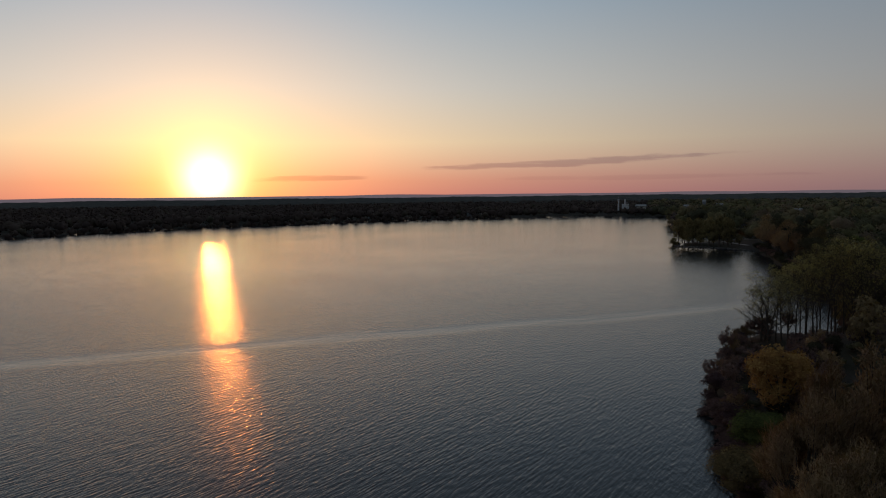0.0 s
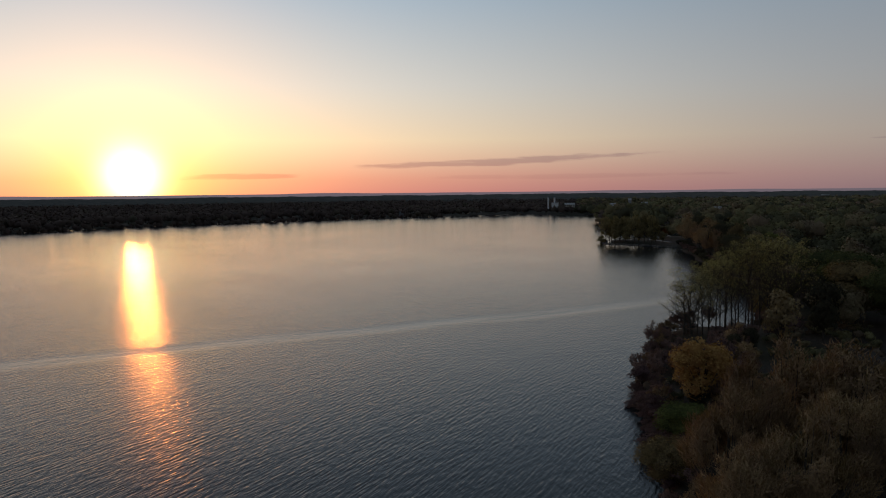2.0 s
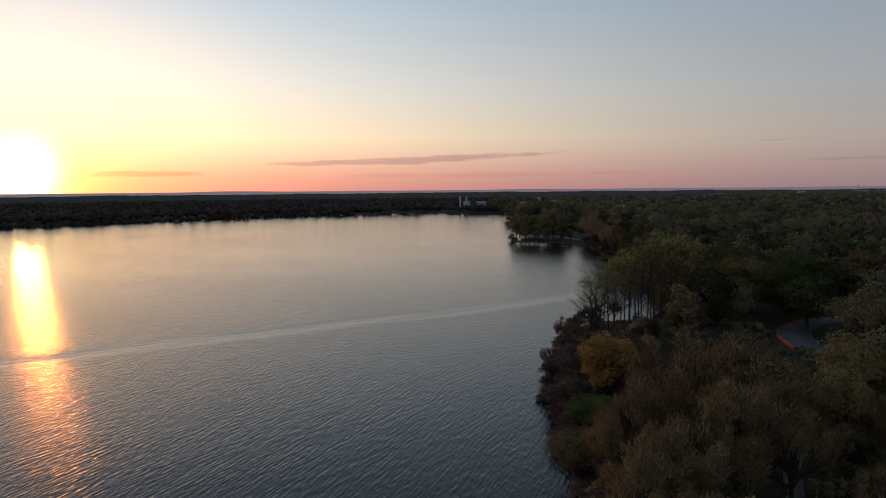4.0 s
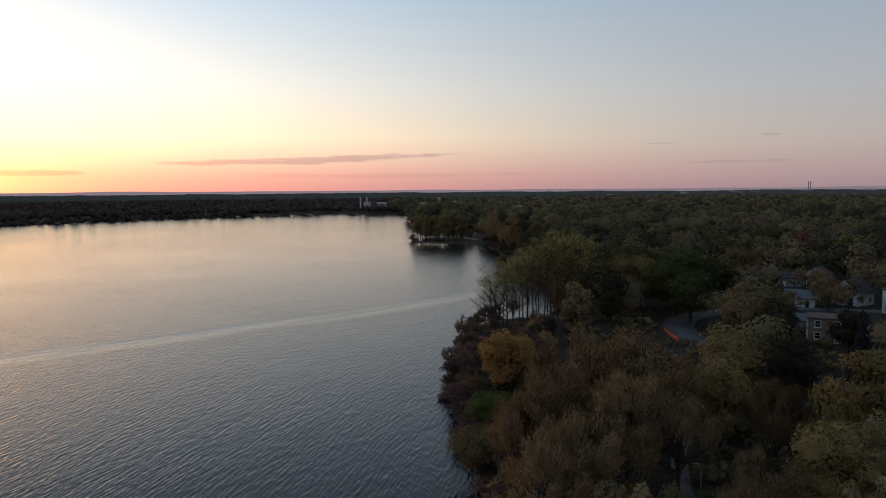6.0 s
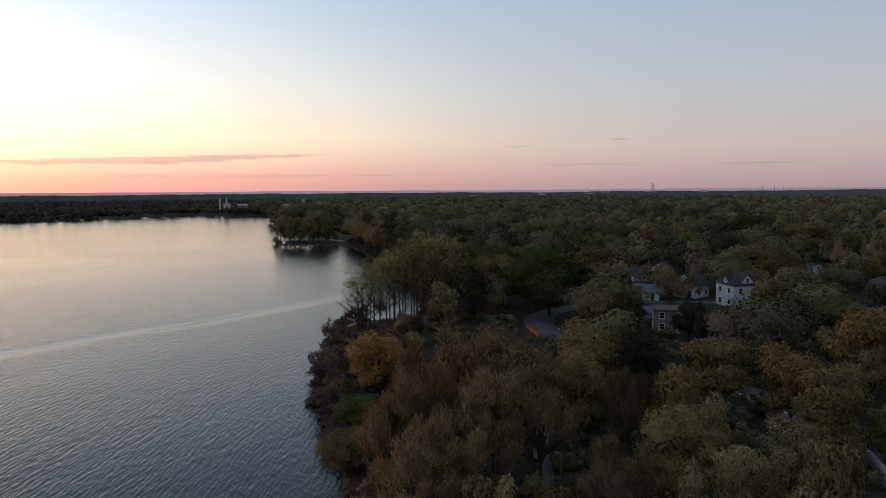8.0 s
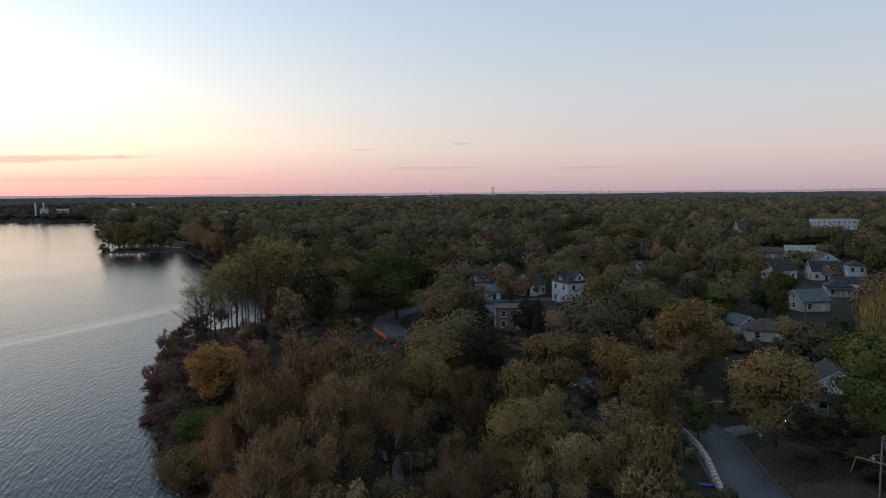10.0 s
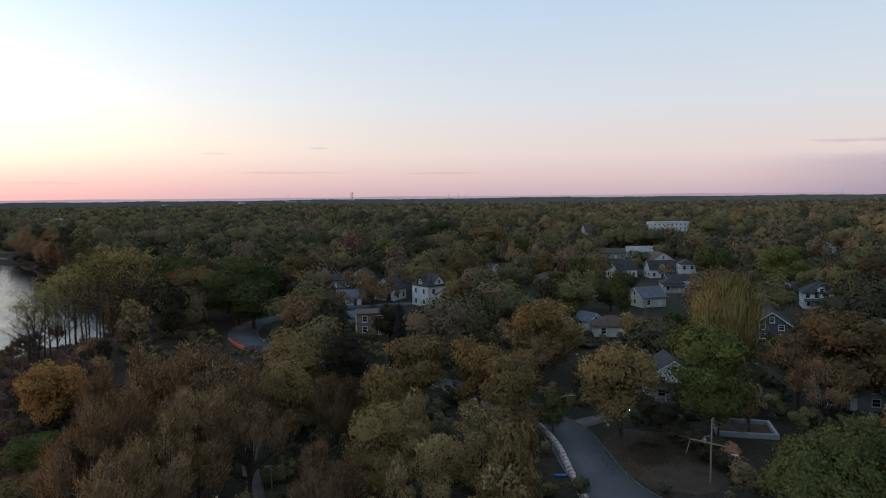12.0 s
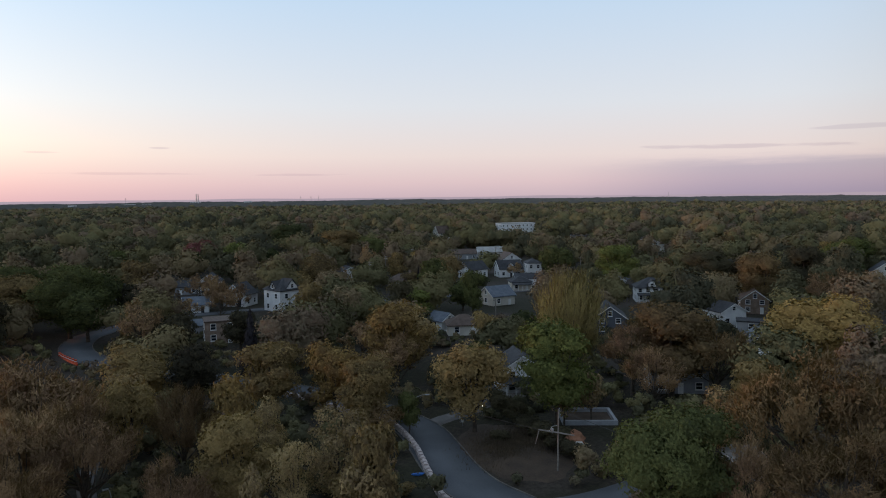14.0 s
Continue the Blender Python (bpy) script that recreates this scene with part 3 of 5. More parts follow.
plant("loose", 183.8, 494.1, 21.7, 6.0)
plant("loose", 189.3, 501.4, 18.1, 5.8)
plant("loose", 188.2, 487.5, 22.0, 5.9)
plant("loose", 193.8, 494.7, 18.4, 5.8)
plant("loose", 191.7, 482.3, 22.0, 4.9)
plant("loose", 197.4, 489.4, 18.4, 4.8)
plant("loose", 176.7, 504.7, 18.4, 5.0)
plant("loose", 182.1, 512.2, 15.0, 4.9)
for x, y, tall, wide in ((164, 509, 9, 4.2), (171, 500, 10, 4.5), (178, 494, 8, 4), (185, 489, 10, 4.6), (192, 481, 9, 4.2), (174, 516, 10, 4.5), (198, 478, 9, 4)):
    plant("loose", x, y, tall, wide)
# dark trees along the bay
for k in range(15):
    s = k / 14
    x, y = 161 + 44 * s + 5 * math.sin(k * 2.1), 318 + 136 * s + 4 * math.sin(k * 1.3)
    plant(("green_dull", "olive", "brown")[k % 3], round(x + 5, 1), round(y, 1), 17 + 5 * math.sin(k * 1.7) ** 2, 7.5 + 1.5 * math.cos(k * 2.3), 1)
for x, y, tall, wide in ((127, 214, 13, 5.5), (134, 226, 15, 6), (143, 243, 16, 6.5), (149, 262, 14, 6), (155, 284, 17, 7), (160, 303, 15, 6.5)):
    plant("green_dull", x, y, tall, wide, 1)
plant("russet", 92.8, 50.7, 6.5, 3.6)
plant("olive", 95.2, 54.4, 6.3, 3.4)
plant("loose", 101.2, 52.7, 3.1, 2.6)
# bushes at the bay's edge
for k in range(17):
    s = k / 16
    plant(("green_dull", "bush", "green_dull", "bare_bush")[k % 4], round(160.5 + 41 * s + 1.2 * math.sin(k * 2.7), 1), round(324 + 131 * s, 1), 3.6 + 1.6 * math.sin(k * 1.9) ** 2, 3.6)
# scrub along the shore
plant("brown", 17.6, 26.7, 3.4, 2.4)
plant("brown", 19.4, 29.6, 5.0, 1.5)
plant("bare_bush", 19.4, 33.2, 4.2, 2.7)
plant("bare_bush", 19.5, 36.7, 4.8, 2.0)
plant("bare_bush", 20.6, 39.8, 2.4, 1.8)
plant("bare_bush", 22.2, 42.8, 2.8, 2.5)
plant("russet", 23.0, 46.1, 3.6, 1.7)
plant("bare_bush", 26.6, 48.3, 3.0, 1.8)
plant("bare_bush", 27.8, 51.5, 3.2, 2.7)
plant("brown", 27.7, 55.2, 4.2, 1.7)
plant("bare_bush", 30.2, 57.9, 5.1, 2.7)
plant("bush", 29.5, 61.9, 3.6, 2.7)
plant("bush", 30.6, 65.2, 3.2, 2.3)
plant("brown", 31.0, 68.7, 4.4, 1.6)
plant("bush", 33.3, 71.5, 3.7, 1.9)
plant("brown", 34.9, 74.6, 2.9, 1.8)
plant("brown", 37.6, 77.6, 3.4, 2.0)
plant("bare_bush", 37.4, 81.4, 3.4, 2.3)
plant("bare_bush", 36.8, 85.3, 4.4, 2.3)
plant("bare_bush", 40.7, 87.8, 4.5, 2.7)
plant("bush", 41.6, 91.2, 3.8, 2.7)
plant("bare_bush", 40.5, 95.3, 2.7, 2.5)
plant("bush", 43.2, 98.4, 2.5, 2.7)
plant("bush", 42.0, 102.6, 3.8, 2.0)
plant("bush", 43.2, 106.2, 5.0, 2.2)
plant("bush", 44.7, 109.7, 3.3, 2.5)
plant("brown", 46.7, 113.0, 4.3, 2.8)
plant("bare_bush", 46.1, 116.6, 2.6, 2.3)
plant("bare_bush", 49.4, 119.1, 3.1, 2.3)
plant("bare_bush", 50.0, 122.4, 4.2, 1.7)
plant("brown", 51.3, 125.5, 2.5, 2.1)
plant("bare_bush", 51.7, 128.3, 5.1, 2.2)
plant("bare_bush", 50.9, 132.4, 2.7, 2.1)
plant("bare_bush", 52.2, 135.5, 3.2, 2.1)
plant("bare_bush", 56.0, 137.7, 5.1, 2.1)
plant("brown", 55.8, 141.5, 3.3, 1.9)
plant("bare_bush", 56.9, 144.4, 2.7, 2.6)
plant("bare_bush", 58.8, 147.4, 4.2, 2.1)
plant("bare_bush", 60.0, 150.8, 3.8, 2.2)
plant("russet", 62.4, 153.6, 3.4, 2.5)
plant("brown", 64.7, 156.4, 4.0, 1.5)
plant("russet", 65.2, 160.3, 4.4, 1.9)
plant("brown", 67.4, 163.1, 4.4, 2.7)
plant("bare_bush", 68.8, 166.5, 4.0, 1.5)
plant("bush", 70.8, 168.8, 3.3, 1.9)
plant("russet", 72.1, 171.8, 4.2, 2.5)
plant("brown", 74.3, 174.2, 3.4, 2.7)
plant("bare_bush", 76.4, 176.6, 4.8, 2.4)
plant("bush", 79.8, 177.9, 3.9, 2.2)
plant("bush", 79.8, 182.0, 5.0, 2.1)
# low bushes at the edge
plant("bush", 15.2, 28.9, 1.7, 1.3)
plant("bush", 16.4, 31.3, 1.9, 1.7)
plant("bare_bush", 16.5, 34.0, 2.1, 1.3)
plant("bush", 18.5, 36.0, 1.6, 1.3)
plant("bare_bush", 18.3, 38.9, 2.2, 1.4)
plant("bare_bush", 20.1, 41.0, 2.3, 1.3)
plant("bush", 20.3, 43.7, 2.3, 1.7)
plant("bush", 22.1, 45.8, 1.7, 1.7)
plant("bare_bush", 22.0, 48.6, 2.3, 1.2)
plant("bush", 23.2, 51.1, 1.5, 1.3)
plant("bare_bush", 24.7, 53.5, 2.4, 1.2)
plant("bare_bush", 25.7, 56.1, 2.3, 1.3)
plant("bare_bush", 25.7, 59.2, 1.5, 1.8)
plant("bush", 27.3, 61.5, 1.9, 1.3)
plant("bare_bush", 27.8, 64.4, 2.0, 1.3)
plant("bare_bush", 29.4, 66.8, 2.3, 1.6)
plant("bush", 29.7, 69.7, 2.0, 1.6)
plant("bush", 30.9, 72.3, 2.1, 1.5)
plant("bush", 31.7, 75.0, 2.4, 1.3)
plant("bare_bush", 33.5, 77.3, 2.1, 1.7)
plant("bare_bush", 34.3, 80.2, 2.3, 1.3)
plant("bush", 35.6, 82.8, 1.9, 1.4)
plant("bare_bush", 36.6, 85.6, 1.8, 1.6)
plant("bare_bush", 36.1, 88.9, 1.6, 1.5)
plant("bare_bush", 37.4, 91.6, 1.7, 1.4)
plant("bare_bush", 38.5, 94.3, 1.4, 1.7)
plant("bush", 39.6, 96.9, 1.7, 1.7)
plant("bare_bush", 40.0, 99.6, 1.8, 1.3)
plant("bush", 41.3, 102.0, 1.9, 1.8)
plant("bare_bush", 41.4, 104.7, 2.1, 1.3)
plant("bush", 42.5, 107.2, 1.4, 1.8)
plant("bush", 43.2, 109.8, 2.3, 1.8)
plant("bare_bush", 43.7, 112.4, 1.4, 1.5)
plant("bush", 44.6, 115.0, 2.0, 1.8)
plant("bare_bush", 44.8, 117.8, 1.9, 1.4)
plant("bush", 46.4, 120.2, 2.1, 1.2)
plant("bush", 46.4, 123.1, 2.0, 1.7)
plant("bush", 47.5, 125.7, 2.2, 1.7)
plant("bare_bush", 48.0, 128.4, 2.3, 1.4)
plant("green", 128, 186, 15, 6.5)
# brush under the cottonwoods
plant("green_dull", 70.2, 135.1, 3.1, 2.7)
plant("bush", 76.6, 147.1, 4.7, 3.2)
plant("brown", 61.0, 121.4, 4.8, 2.3)
plant("bush", 73.4, 143.1, 3.6, 2.9)
plant("brown", 54.8, 119.0, 6.5, 3.3)
plant("brown", 56.6, 114.8, 5.4, 2.9)
plant("brown", 62.2, 119.9, 4.3, 2.5)
plant("bare_bush", 56.5, 112.3, 6.7, 2.8)
plant("bare_bush", 69.4, 126.9, 6.7, 2.7)
plant("bush", 61.8, 123.8, 4.2, 3.3)
plant("green_dull", 75.0, 142.3, 6.5, 2.5)
plant("brown", 64.8, 126.1, 5.8, 3.3)
plant("brown", 56.1, 118.2, 4.5, 2.5)
plant("bare_bush", 68.2, 124.9, 6.9, 2.1)
plant("green_dull", 73.4, 141.6, 4.6, 2.2)
plant("bare_bush", 62.3, 116.3, 4.4, 3.1)
plant("brown", 70.1, 130.4, 3.7, 2.1)
plant("brown", 76.9, 143.6, 6.3, 2.5)
plant("bush", 61.4, 116.0, 6.6, 2.5)
plant("brown", 62.4, 118.7, 5.8, 3.1)
plant("brown", 57.0, 111.1, 4.3, 2.6)
plant("brown", 79.1, 149.7, 7.3, 3.0)
plant("brown", 60.6, 121.5, 3.5, 3.2)
plant("bare_bush", 64.8, 133.5, 3.8, 2.7)
plant("bush", 66.6, 128.5, 6.5, 3.1)
plant("bare_bush", 71.3, 137.2, 5.5, 2.9)
plant("bare_bush", 72.0, 144.2, 7.3, 2.5)
plant("bare_bush", 61.0, 116.8, 4.5, 2.4)
plant("bare_bush", 61.4, 122.6, 4.6, 2.9)
plant("brown", 73.2, 134.6, 6.9, 3.0)
plant("green_dull", 79.2, 144.4, 7.4, 2.3)
plant("bush", 65.1, 121.1, 6.2, 3.0)
plant("brown", 60.5, 117.7, 4.4, 2.8)
plant("brown", 72.7, 145.4, 3.7, 2.6)
plant("bush", 67.6, 135.0, 7.4, 3.4)
plant("brown", 61.0, 112.7, 5.2, 2.8)
plant("bush", 63.2, 126.8, 5.7, 2.3)
plant("bare_bush", 71.9, 140.8, 6.9, 3.2)
plant("green_dull", 70.4, 139.1, 5.8, 2.1)
plant("bare_bush", 66.0, 130.3, 6.7, 2.6)
plant("brown", 73.7, 137.3, 3.7, 2.5)
plant("bush", 63.7, 123.5, 4.6, 3.3)
plant("green_dull", 52.7, 111.7, 5.4, 2.5)
plant("brown", 74.7, 140.1, 5.2, 2.7)
plant("brown", 69.9, 138.6, 5.7, 2.4)
plant("bare_bush", 76.6, 143.5, 7.3, 2.4)
# saplings and brush between the cottonwoods
plant("bare_bush", 81.3, 178.8, 6.0, 2.4, 1)
plant("bare_bush", 89.6, 184.3, 5.6, 2.3, 1)
plant("bare_bush", 97.0, 184.9, 5.0, 2.4, 1)
plant("bare_bush", 106.2, 186.2, 6.0, 2.5, 1)
plant("tall", 81.6, 179.2, 17.3, 3.9)
plant("tall", 88.0, 181.3, 18.7, 3.7)
plant("tall", 93.0, 181.7, 19.7, 4.0)
plant("tall", 96.7, 183.6, 21.6, 4.2)
plant("tall", 102.0, 185.0, 22.1, 4.0)
plant("tall", 107.7, 186.5, 23.7, 4.1)
# dark trees behind the cottonwoods
plant("green_dull", 116.5, 193.0, 13, 4.6)
plant("green_dull", 121.0, 186.0, 14, 4.8)
plant("olive", 113.0, 199.0, 12, 4.2)
# dark hedge above the earth bank
plant("green_dull", 117.1, 41.9, 2.8, 2.5)
plant("green_dull", 112.4, 38.4, 3.3, 2.7)
plant("green_dull", 108.2, 34.9, 3.8, 2.5)
plant("green_dull", 104.4, 31.6, 2.8, 2.7)
plant("green_dull", 101.1, 28.4, 3.3, 2.5)
plant("green_dull", 98.0, 25.3, 3.8, 2.7)
plant("green_dull", 95.7, 22.5, 2.8, 2.5)
plant("pale", 109.5, 27.0, 7.5, 2.8)

# ---- the town: materials ----
WHITE = mottled("white_siding", (0.62, 0.62, 0.63), (0.80, 0.80, 0.80), 0.5, 0.6, 0.01, 12.0)
CREAM = mottled("cream_siding", (0.50, 0.46, 0.40), (0.66, 0.62, 0.55), 0.5, 0.7, 0.01, 12.0)
GREY = mottled("grey_siding", (0.22, 0.23, 0.25), (0.34, 0.35, 0.37), 0.5, 0.7, 0.01, 12.0)
SLATE = mottled("dark_slate_siding", (0.055, 0.062, 0.078), (0.10, 0.11, 0.13), 0.5, 0.7, 0.01, 12.0)
BRICK = mottled("brown_brick", (0.17, 0.12, 0.09), (0.30, 0.22, 0.17), 1.2, 0.9, 0.02, 10.0)
DARK_ROOF = mottled("dark_shingles", (0.022, 0.022, 0.026), (0.055, 0.055, 0.06), 0.8, 0.85, 0.02, 14.0)
BLUE_ROOF = mottled("blue_grey_shingles", (0.07, 0.085, 0.11), (0.13, 0.15, 0.18), 0.8, 0.7, 0.02, 14.0)
BROWN_ROOF = mottled("brown_shingles", (0.07, 0.045, 0.035), (0.13, 0.09, 0.07), 0.8, 0.85, 0.02, 14.0)
PALE_ROOF = mottled("pale_roofing", (0.28, 0.27, 0.26), (0.42, 0.41, 0.39), 0.5, 0.8, 0.02, 10.0)
TRIM = mottled("white_paint", (0.68, 0.68, 0.67), (0.82, 0.82, 0.81), 1.0, 0.5, 0.005)
ASPHALT = mottled("asphalt", (0.060, 0.064, 0.072), (0.105, 0.110, 0.120), 0.15, 0.85, 0.01, 30.0)
CONCRETE = mottled("concrete", (0.28, 0.25, 0.235), (0.44, 0.40, 0.375), 0.6, 0.85, 0.02, 9.0)
SANDBAG = mottled("pinkish_white_bags", (0.38, 0.31, 0.29), (0.62, 0.54, 0.51), 0.9, 0.9, 0.03, 7.0)
DIRT = mottled("dry_brown_earth", (0.036, 0.023, 0.014), (0.074, 0.048, 0.030), 0.4, 0.95, 0.06, 8.0)
PATH = mottled("pale_gravel", (0.10, 0.092, 0.088), (0.18, 0.165, 0.155), 0.5, 0.95, 0.03, 12.0)
STONE = mottled("shore_stone", (0.06, 0.055, 0.05), (0.17, 0.155, 0.14), 0.7, 0.9, 0.05, 6.0)
TIMBER = mottled("weathered_pole_wood", (0.16, 0.14, 0.12), (0.30, 0.27, 0.24), 2.0, 0.85, 0.01, 6.0)
ORANGE = mottled("orange_plastic", (0.48, 0.06, 0.018), (0.62, 0.09, 0.025), 2.0, 0.45, 0.003)
CLAY = mottled("orange_brown_clay", (0.26, 0.11, 0.06), (0.42, 0.20, 0.11), 1.2, 0.9, 0.04)
BLUE = mottled("blue_plastic", (0.02, 0.12, 0.45), (0.04, 0.20, 0.62), 2.0, 0.4, 0.003)
STEEL = mottled("galvanised_steel", (0.30, 0.31, 0.32), (0.46, 0.47, 0.48), 2.0, 0.45, 0.003, 6.0, 0.8)
WIRE = mottled("black_cable", (0.02, 0.02, 0.02), (0.04, 0.04, 0.04), 3.0, 0.6, 0.001)
PANE = material("window_glass", lambda n: surface(n, (0.018, 0.022, 0.028), 0.08))
LAMP_ON = material("lit_lamp", lambda n: n.add("ShaderNodeEmission", {0: (1.0, 0.93, 0.8), 1: 14.0}).outputs[0])


def part(name, bm, look_of, parent, label=""):
    """Links a bmesh as one mesh object under a thing or a part."""
    data = bpy.data.meshes.new(name)
    bm.to_mesh(data)
    bm.free()
    data.materials.append(look_of)
    ob = new(name, data)
    ob.parent = parent
    return tagged(ob, label)


def box(x0, x1, y0, y1, z0, z1, bm=None, bevel=0.0):
    bm = bm or bmesh.new()
    made = bmesh.ops.create_cube(bm, size=1.0, matrix=Matrix.Translation(((x0 + x1) / 2, (y0 + y1) / 2, (z0 + z1) / 2)) @ Matrix.Diagonal((x1 - x0, y1 - y0, z1 - z0, 1)))
    if bevel:
        edges = {e for v in made["verts"] for e in v.link_edges}
        bmesh.ops.bevel(bm, geom=list(edges), offset=bevel, segments=2, affect="EDGES")
    return bm


def prism(outline, depth0, depth1, along, bm=None):
    """An outline of (across, up) drawn out along x or y."""
    bm = bm or bmesh.new()
    ends = []
    for depth in (depth0, depth1):
        ends.append([bm.verts.new((depth, a, b) if along == "x" else (a, depth, b)) for a, b in outline])
    count = len(outline)
    bm.faces.new(ends[0][::-1]), bm.faces.new(ends[1])
    for k in range(count):
        bm.faces.new((ends[0][k], ends[0][(k + 1) % count], ends[1][(k + 1) % count], ends[1][k]))
    bmesh.ops.recalc_face_normals(bm, faces=bm.faces)
    return bm


def pipe(path, radii, sides=8):
    bm = bmesh.new()
    verts, faces = tube(path, radii, sides)
    made = [bm.verts.new(v) for v in verts]
    for f in faces:
        bm.faces.new([made[i] for i in f])
    bm.faces.new(made[:sides][::-1]), bm.faces.new(made[-sides:])
    bmesh.ops.recalc_face_normals(bm, faces=bm.faces)
    return bm


CLEAR, VIEW_GAPS = [], []


def keep_clear(path, radius, step=6.0, view_gap=False):
    """No trees grow along this path; view gaps keep the camera's sightlines open."""
    for (ax, ay), (bx, by) in zip(path, path[1:]):
        many = max(1, int(math.hypot(bx - ax, by - ay) / step))
        for k in range(many + 1):
            (VIEW_GAPS if view_gap else CLEAR).append((ax + (bx - ax) * k / many, ay + (by - ay) * k / many, radius))


def gable_roof(w, d, base, rise, along, over=0.45, thick=0.22):
    """Two slopes with thickness and eaves; the ridge runs along x or y."""
    half = (d if along == "x" else w) / 2
    out = half + over
    drop = rise * over / half
    outline = [(-out, base - drop), (0, base + rise), (out, base - drop), (out, base - drop + thick), (0, base + rise + thick * 1.3), (-out, base - drop + thick)]
    span = (w if along == "x" else d) / 2 + over
    return prism(outline, -span, span, along)


def hip_roof(w, d, base, rise, over=0.45, thick=0.22):
    bm = bmesh.new()
    a, b = w / 2 + over, d / 2 + over
    ridge = max(0.3, a - b) if a > b else 0.0
    ridge_y = max(0.3, b - a) if b >= a else 0.0
    low = [bm.verts.new((sx * a, sy * b, base - 0.15)) for sx, sy in ((-1, -1), (1, -1), (1, 1), (-1, 1))]
    lip = [bm.verts.new((sx * a, sy * b, base - 0.15 + thick)) for sx, sy in ((-1, -1), (1, -1), (1, 1), (-1, 1))]
    tops = [bm.verts.new(p) for p in (((-ridge, 0, base + rise), (ridge, 0, base + rise)) if ridge else ((0, -ridge_y, base + rise), (0, ridge_y, base + rise)))]
    bm.faces.new(low[::-1])
    for k in range(4):
        bm.faces.new((low[k], low[(k + 1) % 4], lip[(k + 1) % 4], lip[k]))
    if ridge:
        bm.faces.new((lip[0], lip[1], tops[1], tops[0])), bm.faces.new((lip[1], lip[2], tops[1]))
        bm.faces.new((lip[2], lip[3], tops[0], tops[1])), bm.faces.new((lip[3], lip[0], tops[0]))
    else:
        bm.faces.new((lip[0], lip[1], tops[0])), bm.faces.new((lip[1], lip[2], tops[1], tops[0]))
        bm.faces.new((lip[2], lip[3], tops[1])), bm.faces.new((lip[3], lip[0], tops[0], tops[1]))
    bmesh.ops.recalc_face_normals(bm, faces=bm.faces)
    return bm


def window(house, face, u, z, wide, tall, w, d):
    """A window with a proud frame, a sill and a pane, on the front, back or a side of a w by d house."""
    turn = {"front": 0, "right": 90, "back": 180, "left": -90}[face]
    out = (d if face in ("front", "back") else w) / 2
    m = Matrix.Rotation(radians(turn), 4, "Z")
    rail, bm = 0.13, bmesh.new()
    rings = []
    for grow, depth in ((0, 0.02), (0, -0.09), (rail, -0.09), (rail, 0.02)):
        rings.append([bm.verts.new((u + sx * (wide / 2 + grow), depth - out, z + (tall + grow if up else -grow))) for sx, up in ((-1, 0), (1, 0), (1, 1), (-1, 1))])
    for k in range(4):
        near, far = rings[k], rings[(k + 1) % 4]
        for j in range(4):
            bm.faces.new((near[j], near[(j + 1) % 4], far[(j + 1) % 4], far[j]))
    bmesh.ops.recalc_face_normals(bm, faces=bm.faces)
    bmesh.ops.transform(bm, matrix=m, verts=bm.verts)
    ob = part("window", bm, TRIM, house)
    for name, bm in (("sash_bar", box(u - wide / 2, u + wide / 2, -out - 0.08, -out + 0.02, z + tall * 0.48, z + tall * 0.48 + 0.07)),
                     ("sill", box(u - wide / 2 - 0.22, u + wide / 2 + 0.22, -out - 0.2, -out + 0.02, z - rail - 0.08, z - rail - 0.002))):
        bmesh.ops.transform(bm, matrix=m, verts=bm.verts)
        part(name, bm, TRIM, ob)
    bm = box(u - wide / 2, u + wide / 2, -out - 0.03, -out + 0.01, z, z + tall)
    bmesh.ops.transform(bm, matrix=m, verts=bm.verts)
    part("pane", bm, PANE, ob)


